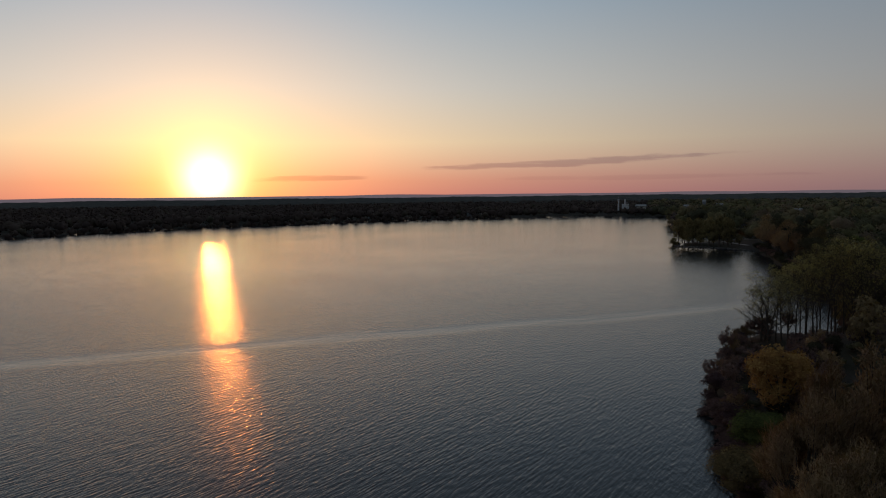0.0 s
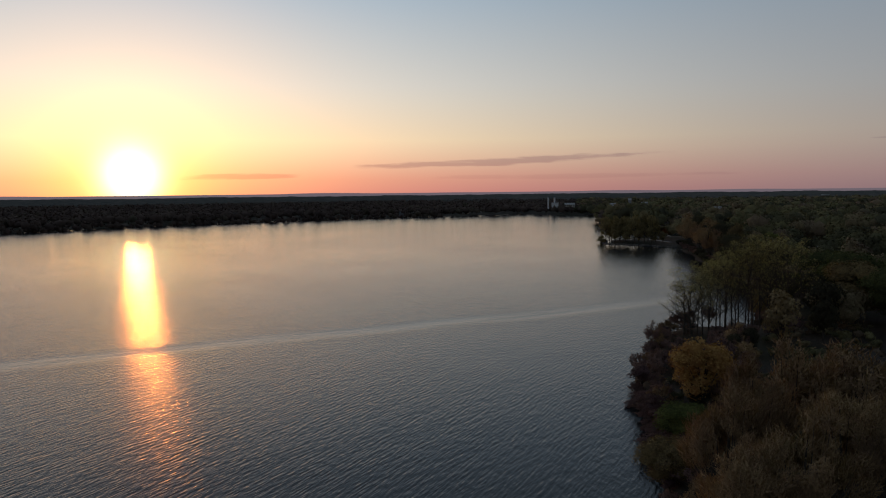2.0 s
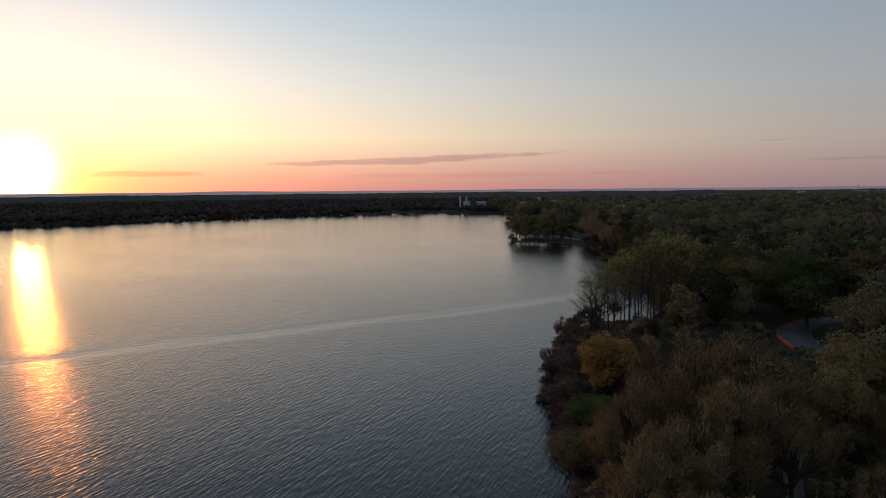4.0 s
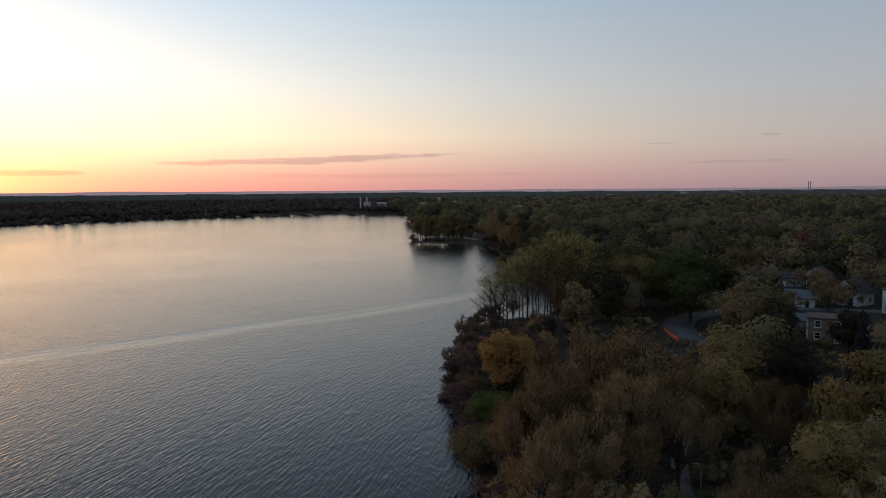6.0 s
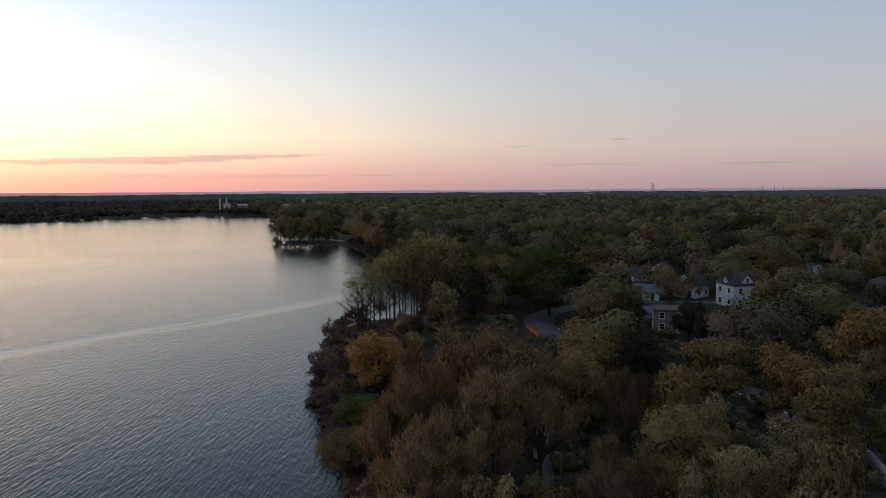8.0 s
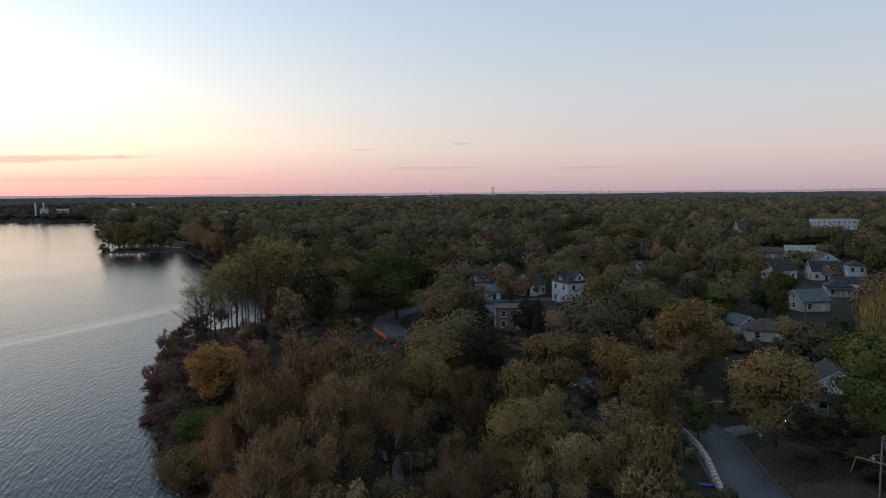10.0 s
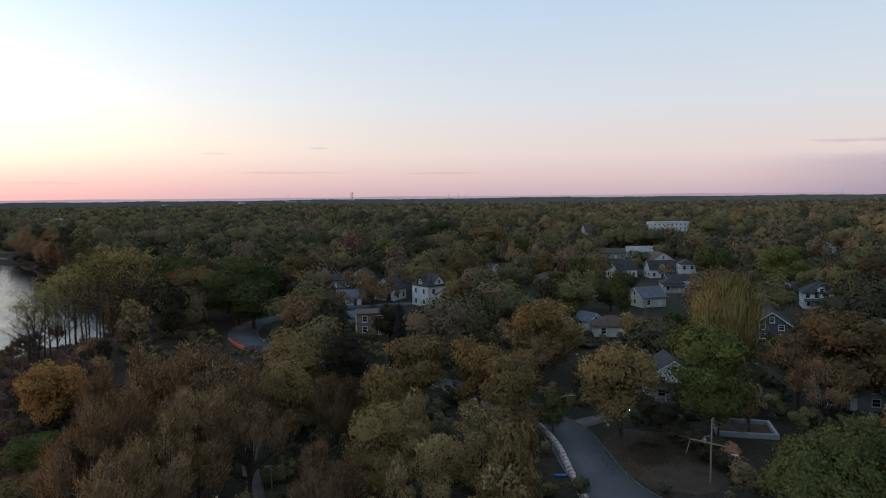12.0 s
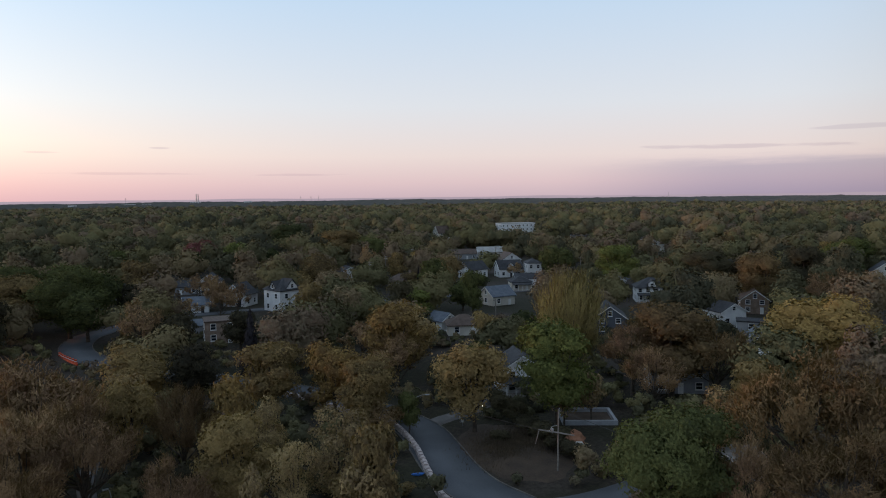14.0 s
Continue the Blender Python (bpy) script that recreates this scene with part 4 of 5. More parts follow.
def house(label, x, y, turn, w, d, walls, roof, rise, wall_look, roof_look, front=2, side=2, storeys=None, chimney=False, porch=False, dormer=False, view_gap=40, attic=True):
    home = tagged(new("house"), label, "house", "houses of the lake town")
    home.matrix_basis = Matrix.Translation((x, y, spot(x, y) - 0.05)) @ Matrix.Rotation(radians(turn), 4, "Z")
    storeys = storeys or max(1, round(walls / 2.9))
    if roof in ("x", "y"):
        half = (d if roof == "x" else w) / 2
        outline = [(-half, -0.5), (half, -0.5), (half, walls), (0, walls + rise), (-half, walls)]
        reach = (w if roof == "x" else d) / 2
        part("wall", prism(outline, -reach, reach, roof), wall_look, home)
        part("roof", gable_roof(w, d, walls, rise, roof), roof_look, home)
        out_to = half + 0.45
        drop = rise * 0.45 / half
        for end in (-1, 1):
            at = end * ((w if roof == "x" else d) / 2 + 0.5)
            chevron = [(-out_to, walls - drop - 0.12), (0, walls + rise - 0.12), (out_to, walls - drop - 0.12), (out_to, walls - drop + 0.14), (0, walls + rise + 0.14), (-out_to, walls - drop + 0.14)]
            part("bargeboard", prism(chevron, at - 0.04, at + 0.04, roof), TRIM, home, "white painted bargeboard")
        if attic:
            for face in (("left", "right") if roof == "x" else ("front", "back")):
                window(home, face, 0, walls + rise * 0.18, 0.9, min(1.2, rise * 0.42), w, d)
    elif roof == "hip":
        part("wall", box(-w / 2, w / 2, -d / 2, d / 2, -0.5, walls), wall_look, home)
        part("roof", hip_roof(w, d, walls, rise), roof_look, home)
    else:
        part("wall", box(-w / 2, w / 2, -d / 2, d / 2, -0.5, walls), wall_look, home)
        bm = box(-w / 2 - 0.25, w / 2 + 0.25, -d / 2 - 0.25, d / 2 + 0.25, walls, walls + 0.35, None, 0.05)
        part("roof", bm, roof_look, home)
    level = walls / storeys
    for s in range(storeys):
        for face, many, length in (("front", front, w), ("left", side, d), ("right", side, d)):
            for k in range(many):
                u = (k + 0.5) / many * length - length / 2
                if face == "front" and s == 0 and k == many // 2 and many > 1:
                    bm = box(u - 0.5, u + 0.5, -d / 2 - 0.08, -d / 2 + 0.02, 0.0, 2.1, None, 0.02)
                    part("door", bm, TRIM if wall_look is not WHITE else DARK_ROOF, home)
                else:
                    window(home, face, u, s * level + 0.95, min(1.15, length / many * 0.5), min(1.45, level * 0.5), w, d)
    if chimney:
        bm = box(w * 0.2, w * 0.2 + 0.8, -0.4, 0.4, walls, walls + rise + 1.2)
        box(w * 0.2 - 0.08, w * 0.2 + 0.88, -0.48, 0.48, walls + rise + 1.1, walls + rise + 1.3, bm)
        part("chimney", bm, BRICK, home)
    if porch:
        deep = 2.2
        part("porch_floor", box(-w * 0.45, w * 0.45, -d / 2 - deep, -d / 2 - 0.01, -0.4, 0.35), CONCRETE, home)
        part("porch_roof", prism([(-d / 2 - deep - 0.4, 2.55), (-d / 2 - 0.01, 3.1), (-d / 2 - 0.01, 3.3), (-d / 2 - deep - 0.4, 2.72)], -w * 0.48, w * 0.48, "x"), roof_look, home)
        for k in range(5):
            px = -w * 0.43 + w * 0.86 * k / 4
            part("porch_post", box(px - 0.11, px + 0.11, -d / 2 - deep, -d / 2 - deep + 0.22, 0.35, 2.65, None, 0.02), TRIM, home)
    if dormer:
        part("dormer", prism([(-1.2, walls), (1.2, walls), (1.2, walls + 1.5), (0, walls + 2.5), (-1.2, walls + 1.5)], -d / 2 + 0.15, 0, "y"), wall_look, home)
        part("dormer_roof", prism([(-1.6, walls + 1.25), (0, walls + 2.6), (1.6, walls + 1.25), (1.6, walls + 1.43), (0, walls + 2.82), (-1.6, walls + 1.43)], -d / 2 - 0.2, 0, "y"), roof_look, home)
        window(home, "front", 0, walls + 0.3, 1.0, 1.1, w, d - 0.3)
    # tree-free strip from the house towards the camera, so that the house shows
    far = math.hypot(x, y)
    keep_clear([(x, y), (x * (1 - 1.15 * view_gap / far), y * (1 - 1.15 * view_gap / far))], max(w, d) * 0.5, view_gap=True)
    CLEAR.append((x, y, max(w, d) * 0.62))
    return home


# ---- houses, from the lake road inland ----
home = house("three storey white house with steep cross gables and dark roof", 193.5, 142, -18, 9.5, 9, 7.0, "hip", 3.6, WHITE, DARK_ROOF, 2, 2, 2, view_gap=62)
for turn, size in ((0, 2.1), (-90, 1.5)):
    m = Matrix.Rotation(radians(turn), 4, "Z")
    bm = prism([(-size, 7.0), (size, 7.0), (size, 7.9), (0, 7.9 + size * 1.15), (-size, 7.9)], -4.4, 0, "y")
    bmesh.ops.transform(bm, matrix=m, verts=bm.verts)
    part("gable", bm, WHITE, home)
    bm = prism([(-size - 0.4, 7.6), (0, 8.05 + size * 1.15), (size + 0.4, 7.6), (size + 0.4, 7.8), (0, 8.3 + size * 1.15), (-size - 0.4, 7.8)], -4.8, 0, "y")
    bmesh.ops.transform(bm, matrix=m, verts=bm.verts)
    part("gable_roof", bm, DARK_ROOF, home)
    window(home, "front" if turn == 0 else "left", 0, 7.7, 0.9, 1.2, 9.0 if turn else 9.5, 8.9)
house("two storey brown brick house with flat orange edged roof", 146, 125, -45, 12, 8, 5.6, "flat", 0, BRICK, BROWN_ROOF, 3, 2, 2, view_gap=27)
house("small white house with two bright front windows and dark roof", 193, 214, -38, 8.5, 8, 3.6, "x", 2.2, WHITE, DARK_ROOF, 2, 1, view_gap=42)
house("long low grey bungalow with dark roof", 212, 205, -40, 14, 8, 3.2, "x", 1.9, GREY, DARK_ROOF, 3, 2, view_gap=36)
house("white two storey house with front gable behind bare trees", 217, 194, -58, 8, 9, 5.2, "y", 2.6, WHITE, DARK_ROOF, 2, 2, view_gap=42)
house("white house with steep side gable and dark roof", 197, 163, -80, 8.5, 8.5, 4.2, "y", 3.4, WHITE, DARK_ROOF, 2, 2, view_gap=36)
house("low white cottage with grey roof", 180, 167, -50, 8, 7, 2.8, "x", 2.0, WHITE, BLUE_ROOF, 2, 1, view_gap=30)
house("low garage with shiny blue grey roof", 152, 138, -40, 7, 6, 2.6, "x", 1.2, GREY, BLUE_ROOF, 1, 1, view_gap=24, attic=False)
house("small white house with dark gable roof", 282, 171, -40, 9, 8, 3.0, "y", 2.4, WHITE, DARK_ROOF, 2, 2, view_gap=72)
house("brown bungalow with hipped roof", 257, 130, -60, 12, 9, 3.2, "hip", 2.8, CREAM, BROWN_ROOF, 3, 2, chimney=True, view_gap=50)
house("white house with dark roof and wide gable end", 302, 117, -28, 11, 8, 4.0, "x", 3.2, WHITE, DARK_ROOF, 3, 2, view_gap=72)
house("white house with dark roof and small front dormer", 311, 103, -52, 11, 8, 4.0, "x", 3.4, WHITE, DARK_ROOF, 3, 2, dormer=True, view_gap=72)
house("tall white house with front gable and brown roof", 338, 112, -52, 9.5, 11, 5.6, "y", 3.2, WHITE, BROWN_ROOF, 2, 3, view_gap=72)
house("narrow white house with small hipped roof", 313, 92, -60, 6.5, 8, 6.6, "hip", 1.8, WHITE, DARK_ROOF, 2, 2, view_gap=72)
house("low white house with dark eaves and porch", 284, 85, -66, 12, 7, 3.0, "x", 1.7, WHITE, DARK_ROOF, 3, 2, view_gap=72)
house("grey house with white garage front", 268, 84, -62, 8, 8, 3.4, "hip", 2.2, CREAM, DARK_ROOF, 2, 1, view_gap=72, porch=True)
house("house with blue grey gabled roof", 229, 80, -35, 9, 8.5, 3.3, "x", 2.8, CREAM, BLUE_ROOF, 2, 1, view_gap=50)
house("small white garden house with grey gable", 180, 79, -25, 5.5, 6, 2.8, "y", 1.8, WHITE, BLUE_ROOF, 1, 1, view_gap=18)
house("low house with dark brown roof", 176, 71, -60, 9, 7, 2.8, "hip", 2.4, CREAM, BROWN_ROOF, 2, 1, view_gap=15)
house("large flat roofed white institution building", 662, 211, -52, 36, 18, 11, "flat", 0, WHITE, PALE_ROOF, 9, 4, 3, view_gap=144)
house("tall house with pale steep gable", 540, 236, -40, 12, 10, 7.5, "x", 5.5, CREAM, BROWN_ROOF, 2, 2, view_gap=108)
house("long low building with pale roof", 408, 146, -62, 17, 9, 3.6, "x", 2.6, CREAM, PALE_ROOF, 4, 2, view_gap=72)
house("low building with brown roof between trees", 392, 158, -60, 15, 9, 3.4, "x", 2.2, GREY, BROWN_ROOF, 4, 2, view_gap=54)
house("white house with shallow dark roof", 539, 121, -76, 13, 9, 4.4, "x", 2.6, WHITE, DARK_ROOF, 3, 2, view_gap=117)
house("cream house with glazed porch, dormer and dark roof", 254, 32.4, -74, 10.5, 9, 5.0, "hip", 3.2, WHITE, DARK_ROOF, 4, 3, porch=True, dormer=True, view_gap=72)
house("dark grey house with white trimmed front gable", 193, 35.6, -74, 8.5, 11, 4.4, "y", 3.0, SLATE, DARK_ROOF, 2, 2, view_gap=50)
house("brown brick house with white windows and front gable", 239.6, -0.5, -84, 8, 9, 4.4, "y", 2.9, BRICK, BROWN_ROOF, 2, 2, view_gap=40, porch=False)
house("white house with dark side gabled roof", 214, 7, -52, 8, 8.5, 4.2, "y", 2.2, WHITE, DARK_ROOF, 2, 2, view_gap=27)
house("low dark roofed garage", 206, 0, -88, 7, 6, 2.7, "flat", 0, GREY, DARK_ROOF, 1, 1, view_gap=21)
house("grey garden shed with blue grey roof", 186, -1, -78, 3.4, 4, 2.6, "y", 1.2, GREY, BLUE_ROOF, 1, 1, view_gap=18, attic=False)
house("small white outbuilding with flat roof", 175, -4.5, -80, 5, 5, 2.9, "flat", 0, WHITE, PALE_ROOF, 1, 1, view_gap=18)
house("grey two storey house with white windows and gable", 320, -47, -92, 9, 10, 6.4, "y", 3.4, CREAM, DARK_ROOF, 2, 3, view_gap=68)
house("small house with white gable and brown roof", 480, 58, -76, 10, 9, 4.2, "y", 3.0, CREAM, BROWN_ROOF, 2, 2, chimney=True, view_gap=90)
house("low house with dark ridge roof", 350, 13, -86, 13, 9, 3.8, "x", 2.8, CREAM, DARK_ROOF, 3, 2, view_gap=45)
house("white house corner beside a large tree", 272, 48, -70, 7, 8, 5.0, "y", 2.2, WHITE, BROWN_ROOF, 2, 2, view_gap=40)
house("tall white house behind street trees", 500, 66, -84, 9, 9, 7.0, "hip", 2.6, WHITE, DARK_ROOF, 2, 2, view_gap=99)
house("white house with porch behind a large tree", 128, 40.5, -60, 8, 8, 4.6, "y", 2.6, WHITE, DARK_ROOF, 2, 2, porch=True, view_gap=2)
house("small white flat roofed shed among trees", 99, 0.5, -70, 4.2, 5, 2.6, "flat", 0, WHITE, PALE_ROOF, 1, 1, view_gap=6)
house("grey house with dark roof behind bare trees", 139, 13, -70, 10, 8, 4.6, "x", 2.4, GREY, DARK_ROOF, 3, 2, view_gap=1)
house("small dark roofed house at the shore among trees", 300, 420, -36, 12, 8, 3.2, "x", 2.4, CREAM, BROWN_ROOF, 3, 2, view_gap=63)
house("pale house at the bend of the bay", 255, 395, -30, 11, 8, 3.2, "x", 2.2, GREY, PALE_ROOF, 3, 2, view_gap=54)

# bare and dark trees in front of the houses
plant("brown", 181, 151, 11, 4.4)
plant("brown", 200, 178, 11, 4.8)
plant("brown", 189, 167, 10, 4)
plant("green_dull", 150, 160, 12, 5.2)
plant("brown", 172, 150, 9.5, 5.2)
plant("brown", 124, 15, 11, 5.5)
plant("bush", 84, 167, 3.4, 3.2)
plant("bare_bush", 90, 166, 4.2, 3.4)
plant("bush", 97, 165, 4.5, 3.6)
plant("bush", 104, 168, 5.5, 4)
plant("bare_bush", 78, 172, 3.6, 2.6)
plant("brown", 184, 161, 10, 4.8)
plant("brown", 196, 180, 11, 5.5)
plant("brown", 160, 152, 8.5, 5)
plant("green_dull", 166, 182, 11, 6)
plant("green_dull", 136, 113, 10.5, 5.2)
plant("olive", 178, 190, 11, 5)
plant("green_dull", 205, 120, 10, 5)
plant("olive", 240, 118, 9, 5)
plant("green", 252, 96, 9, 5.5)
plant("green_dull", 290, 128, 8, 4.5)
plant("brown", 300, 96, 8, 4)

# ---- roads and paths ----


def smooth_path(points, step=2.0):
    """Evenly spaced points on a smooth line through the given ones."""
    pts = [np.array(p, float) for p in points]
    pts = [pts[0] * 2 - pts[1]] + pts + [pts[-1] * 2 - pts[-2]]
    line = []
    for a, b, c, d in zip(pts, pts[1:], pts[2:], pts[3:]):
        many = max(2, int(np.linalg.norm(c - b) / step))
        for k in range(many):
            s = k / many
            line.append(0.5 * (2 * b + (c - a) * s + (2 * a - 5 * b + 4 * c - d) * s * s + (3 * b - a - 3 * c + d) * s ** 3))
    return line + [pts[-2]]


def strip(points, left, right, lift, thick=0.0, step=2.0):
    """A strip that follows a line over the ground, from left to right metres off it."""
    line = smooth_path(points, step)
    verts, faces = [], []
    for k, p in enumerate(line):
        d = line[min(k + 1, len(line) - 1)] - line[max(k - 1, 0)]
        d /= np.linalg.norm(d)
        n = np.array((d[1], -d[0]))
        a, b = p + n * left, p + n * right
        verts += [(*a, spot(*p) + lift), (*b, spot(*p) + lift), (*a, spot(*p) + lift - thick - 0.3), (*b, spot(*p) + lift - thick - 0.3)]
    for k in range(len(line) - 1):
        i, j = k * 4, k * 4 + 4
        faces += [(i, i + 1, j + 1, j), (i, j, j + 2, i + 2), (i + 1, i + 3, j + 3, j + 1)]
    return verts, faces


SHORE_ROAD = [(62, -12), (72, 12), (77.8, 25.2), (81.3, 31.6), (86.3, 36.9), (93, 42.3), (99.8, 48.5), (105.5, 59), (109.5, 72), (111.5, 88), (112.5, 108), (113.5, 126), (115.5, 138), (119, 147), (124.5, 155), (131, 161), (139, 165.2), (165, 170), (200, 176)]
SIDE_STREET = [(76.5, 24), (80.5, 18), (88, 12), (102, 4)]
LANE = [(101, 47.5), (106, 46), (113, 43.2), (122, 44), (136, 52)]
for name, path, half, lift, look_of, words in (("road", SHORE_ROAD, 3.7, 0.06, ASPHALT, "worn grey asphalt road along the lake shore"), ("side_road", SIDE_STREET, 3.4, 0.05, ASPHALT, "short asphalt side street"),
                                               ("lane", LANE, 1.7, 0.045, PATH, "gravel lane between gardens"), ("path", [(50, 60), (54, 65.3), (63.4, 78.3), (74.3, 89.4), (84, 104), (93, 122)], 1.1, 0.05, PATH, "pale gravel path through the shore wood"),
                                               ("street", [(165, 170), (190, 150), (232, 112), (262, 84), (300, 60), (360, 30)], 3.2, 0.05, ASPHALT, "asphalt street between the houses")):
    tagged(new(name, mesh_from(name, *strip(path, -half, half, lift), [look_of], True)), words, "road", kind="structure")
    keep_clear(path, half + (1.5 if name != "path" else 0.2))
for side in (-1, 1):
    a, b = sorted((side * 3.72, side * 3.9))
    tagged(new("kerb", mesh_from("kerb", *strip(SHORE_ROAD[2:], a, b, 0.14), [STONE])), "low dark stone kerb beside the road", "kerb", kind="structure")

# embankment between road and gardens
verts, faces = polar_sheet(np.linspace(0.01, 1, 9), np.radians(np.linspace(0, 360, 33)), lambda x, y: 0.75 * (1 - (x * x + y * y)) + 0.12 * np.sin(x * 9) * np.sin(y * 7))
verts = verts * (12.5, 7.5, 1)
mound = tagged(new("bank", mesh_from("bank", verts, faces, [DIRT], True)), "dry brown earth bank beside the road", "bank", kind="structure")
mound.matrix_basis = Matrix.Translation((96, 31.2, 1.48)) @ Matrix.Rotation(radians(38), 4, "Z")
CLEAR.append((97, 31, 9.0))


def dry_grass(cx, cy, wide, many):
    blades = np.random.default_rng(11)
    x, y = blades.normal(cx, wide, many), blades.normal(cy, wide * 0.7, many)
    root = np.stack([x, y, np.array([1.5 + 0.7 * max(0.0, 1 - ((u - cx) ** 2 + (v - cy) ** 2) / 90) for u, v in zip(x, y)])], -1)
    side = directions(blades, many) * (0.05, 0.05, 0)
    tip = root + blades.normal(0, 0.12, (many, 3)) * (1, 1, 0) + (0, 0, 1) * blades.uniform(0.2, 0.55, (many, 1))
    return np.stack([root - side, root + side, tip], 1).reshape(-1, 3), np.arange(many * 3).reshape(-1, 3)


tagged(new("dry_grass", mesh_from("dry_grass", *dry_grass(97, 31.5, 3.6, 9000), [leafy("dry_grass", (0.07, 0.053, 0.036), (0.16, 0.122, 0.082), True)])), "dry brown grass on the earth bank", "grass", kind="stuff")
plant("green_dull", 97.5, 33.5, 2.6, 1.7)
for k, (x, y) in enumerate(((70, 31), (72.5, 34.5), (76, 38.5), (79, 42), (83.5, 45), (87, 48.5), (91, 51.5), (94.5, 55), (66, 25))):
    plant(("bush", "brown", "olive")[k % 3], x, y, 1.5 + 0.2 * (k % 4), 1.3 + 0.15 * (k % 3))

# ---- flood wall of bags along the road ----


def bag_wall(path, label):
    wall = tagged(new("flood_wall"), label, "wall")
    line = smooth_path(path, 0.4)
    shapes = []
    for k in range(4):
        bm = box(-0.52, 0.52, -0.38, 0.38, -0.42, 0.42, None, 0.13)
        for v in bm.verts:
            v.co += Vector((random.uniform(-.04, .04), random.uniform(-.04, .04), random.uniform(-.05, .05)))
        data = bpy.data.meshes.new("bag")
        bm.to_mesh(data), bm.free()
        data.materials.append(SANDBAG)
        shapes.append(data)
    gone_by, last, count = 0.0, line[0], 0
    for p, q in zip(line, line[1:]):
        gone_by += float(np.linalg.norm(q - p))
        if gone_by >= 1.02:
            gone_by, d = 0.0, q - p
            bag = new("bag", shapes[count % 4])
            bag.parent = wall
            bag.matrix_basis = Matrix.Translation((*p, spot(*p) + 0.42)) @ Matrix.Rotation(math.atan2(d[1], d[0]) + random.uniform(-.05, .05), 4, "Z")
            count += 1
    return wall


bag_wall([(71, 20), (74, 27), (76.3, 33.4), (83, 38.6), (90, 43.6), (95, 47.9), (98.6, 51.8), (100.6, 56)], "low pinkish white flood wall of bags beside the road")
bag_wall([(102.2, 61), (104.9, 70.4), (106.3, 74), (107.6, 80), (108.6, 88)], "short pale flood wall of bags beside the road")


def barrel(x, y):
    drum = tagged(new("traffic_barrel"), "orange plastic traffic barrel with pale band beside the road", "barrel", "barrels at the road closure")
    drum.matrix_basis = Matrix.Translation((x, y, spot(x, y)))
    part("drum", pipe([(0, 0, 0), (0, 0, 0.35), (0, 0, 0.36), (0, 0, 0.95), (0, 0, 1.02)], (0.34, 0.31, 0.28, 0.25, 0.18), 12), ORANGE, drum)
    part("band", pipe([(0, 0, 0.5), (0, 0, 0.64)], (0.282, 0.276), 12), TRIM, drum)
    part("foot", pipe([(0, 0, 0), (0, 0, 0.1)], (0.45, 0.4), 12), WIRE, drum)


for x, y in ((111.9, 139.5), (112.4, 141.0), (112.9, 142.5), (113.5, 144.0), (114.0, 145.5), (114.6, 147.0), (115.3, 148.4), (116.0, 149.8), (139.4, 137.6), (140.4, 136.6), (141.6, 135.6)):
    barrel(x, y)

# long orange barrier at the bend
barrier = tagged(new("road_barrier"), "long orange plastic road barrier at the bend", "barrier")
for k in range(4):
    a = np.array((111.2, 138.6)) + np.array((0.88, 2.2)) * k
    bm = prism([(-0.3, 0), (0.3, 0), (0.12, 0.2), (0.1, 0.45), (-0.1, 0.45), (-0.12, 0.2)], -1.05, 1.05, "x")
    bmesh.ops.transform(bm, matrix=Matrix.Translation((*a, spot(*a) + 0.02)) @ Matrix.Rotation(math.atan2(2.2, 0.88), 4, "Z"), verts=bm.verts)
    part("barrier_block", bm, ORANGE, barrier)

# ---- poles, lamps and wires ----


def utility_pole(x, y, tall, turn, label, arms=1):
    pole = tagged(new("utility_pole"), label, "pole", "utility poles")
    pole.matrix_basis = Matrix.Translation((x, y, spot(x, y))) @ Matrix.Rotation(radians(turn), 4, "Z")
    part("post", pipe([(0, 0, -1), (0, 0, tall / 2), (0, 0, tall)], (0.17, 0.15, 0.11), 10), TIMBER, pole)
    for k in range(arms):
        z = tall - 0.5 - k * 0.9
        arm = part("crossarm", box(-1.2, 1.2, -0.18, -0.06, z - 0.07, z + 0.07, None, 0.015), TIMBER, pole)
        for u in (-1.05, -0.4, 0.4, 1.05):
            part("insulator", pipe([(u, -0.12, z + 0.07), (u, -0.12, z + 0.17), (u, -0.12, z + 0.24)], (0.03, 0.06, 0.035), 8), TRIM, arm)
    return pole


def cable(a, b, sag, label="thin black overhead cable between poles"):
    steps = [np.array(a) * (1 - s) + np.array(b) * s - np.array((0, 0, 4 * sag * s * (1 - s))) for s in np.linspace(0, 1, 13)]
    ob = new("cable", bpy.data.meshes.new("cable"))
    bm = pipe(steps, [0.025] * 13, 5)
    bm.to_mesh(ob.data), bm.free()
    ob.data.materials.append(WIRE)
    tagged(ob, label, "cable", "overhead cables")


main_pole = tagged(new("utility_pole"), "weathered wooden utility pole with side arm and strut", "pole", "utility poles")
main_pole.matrix_basis = Matrix.Translation((90.3, 23.1, spot(90.3, 23.1)))
part("post", pipe([(0, 0, -1), (0.02, 0, 4), (0.06, -0.05, 8.5)], (0.135, 0.115, 0.085), 10), TIMBER, main_pole)
arm = part("crossarm", pipe([(-0.9, 2.4, 5.75), (0, 0.0, 5.35), (0.7, -2.0, 5.0)], (0.09, 0.11, 0.09), 8), TIMBER, main_pole)
part("strut", pipe([(-0.9, 2.35, 5.6), (-1.3, 2.7, 3.9)], (0.05, 0.05), 8), TIMBER, arm)
part("brace", pipe([(0.02, 0.12, 6.3), (-0.15, 0.75, 6.15), (-0.35, 1.05, 5.6)], (0.035, 0.035, 0.035), 8), STEEL, arm)
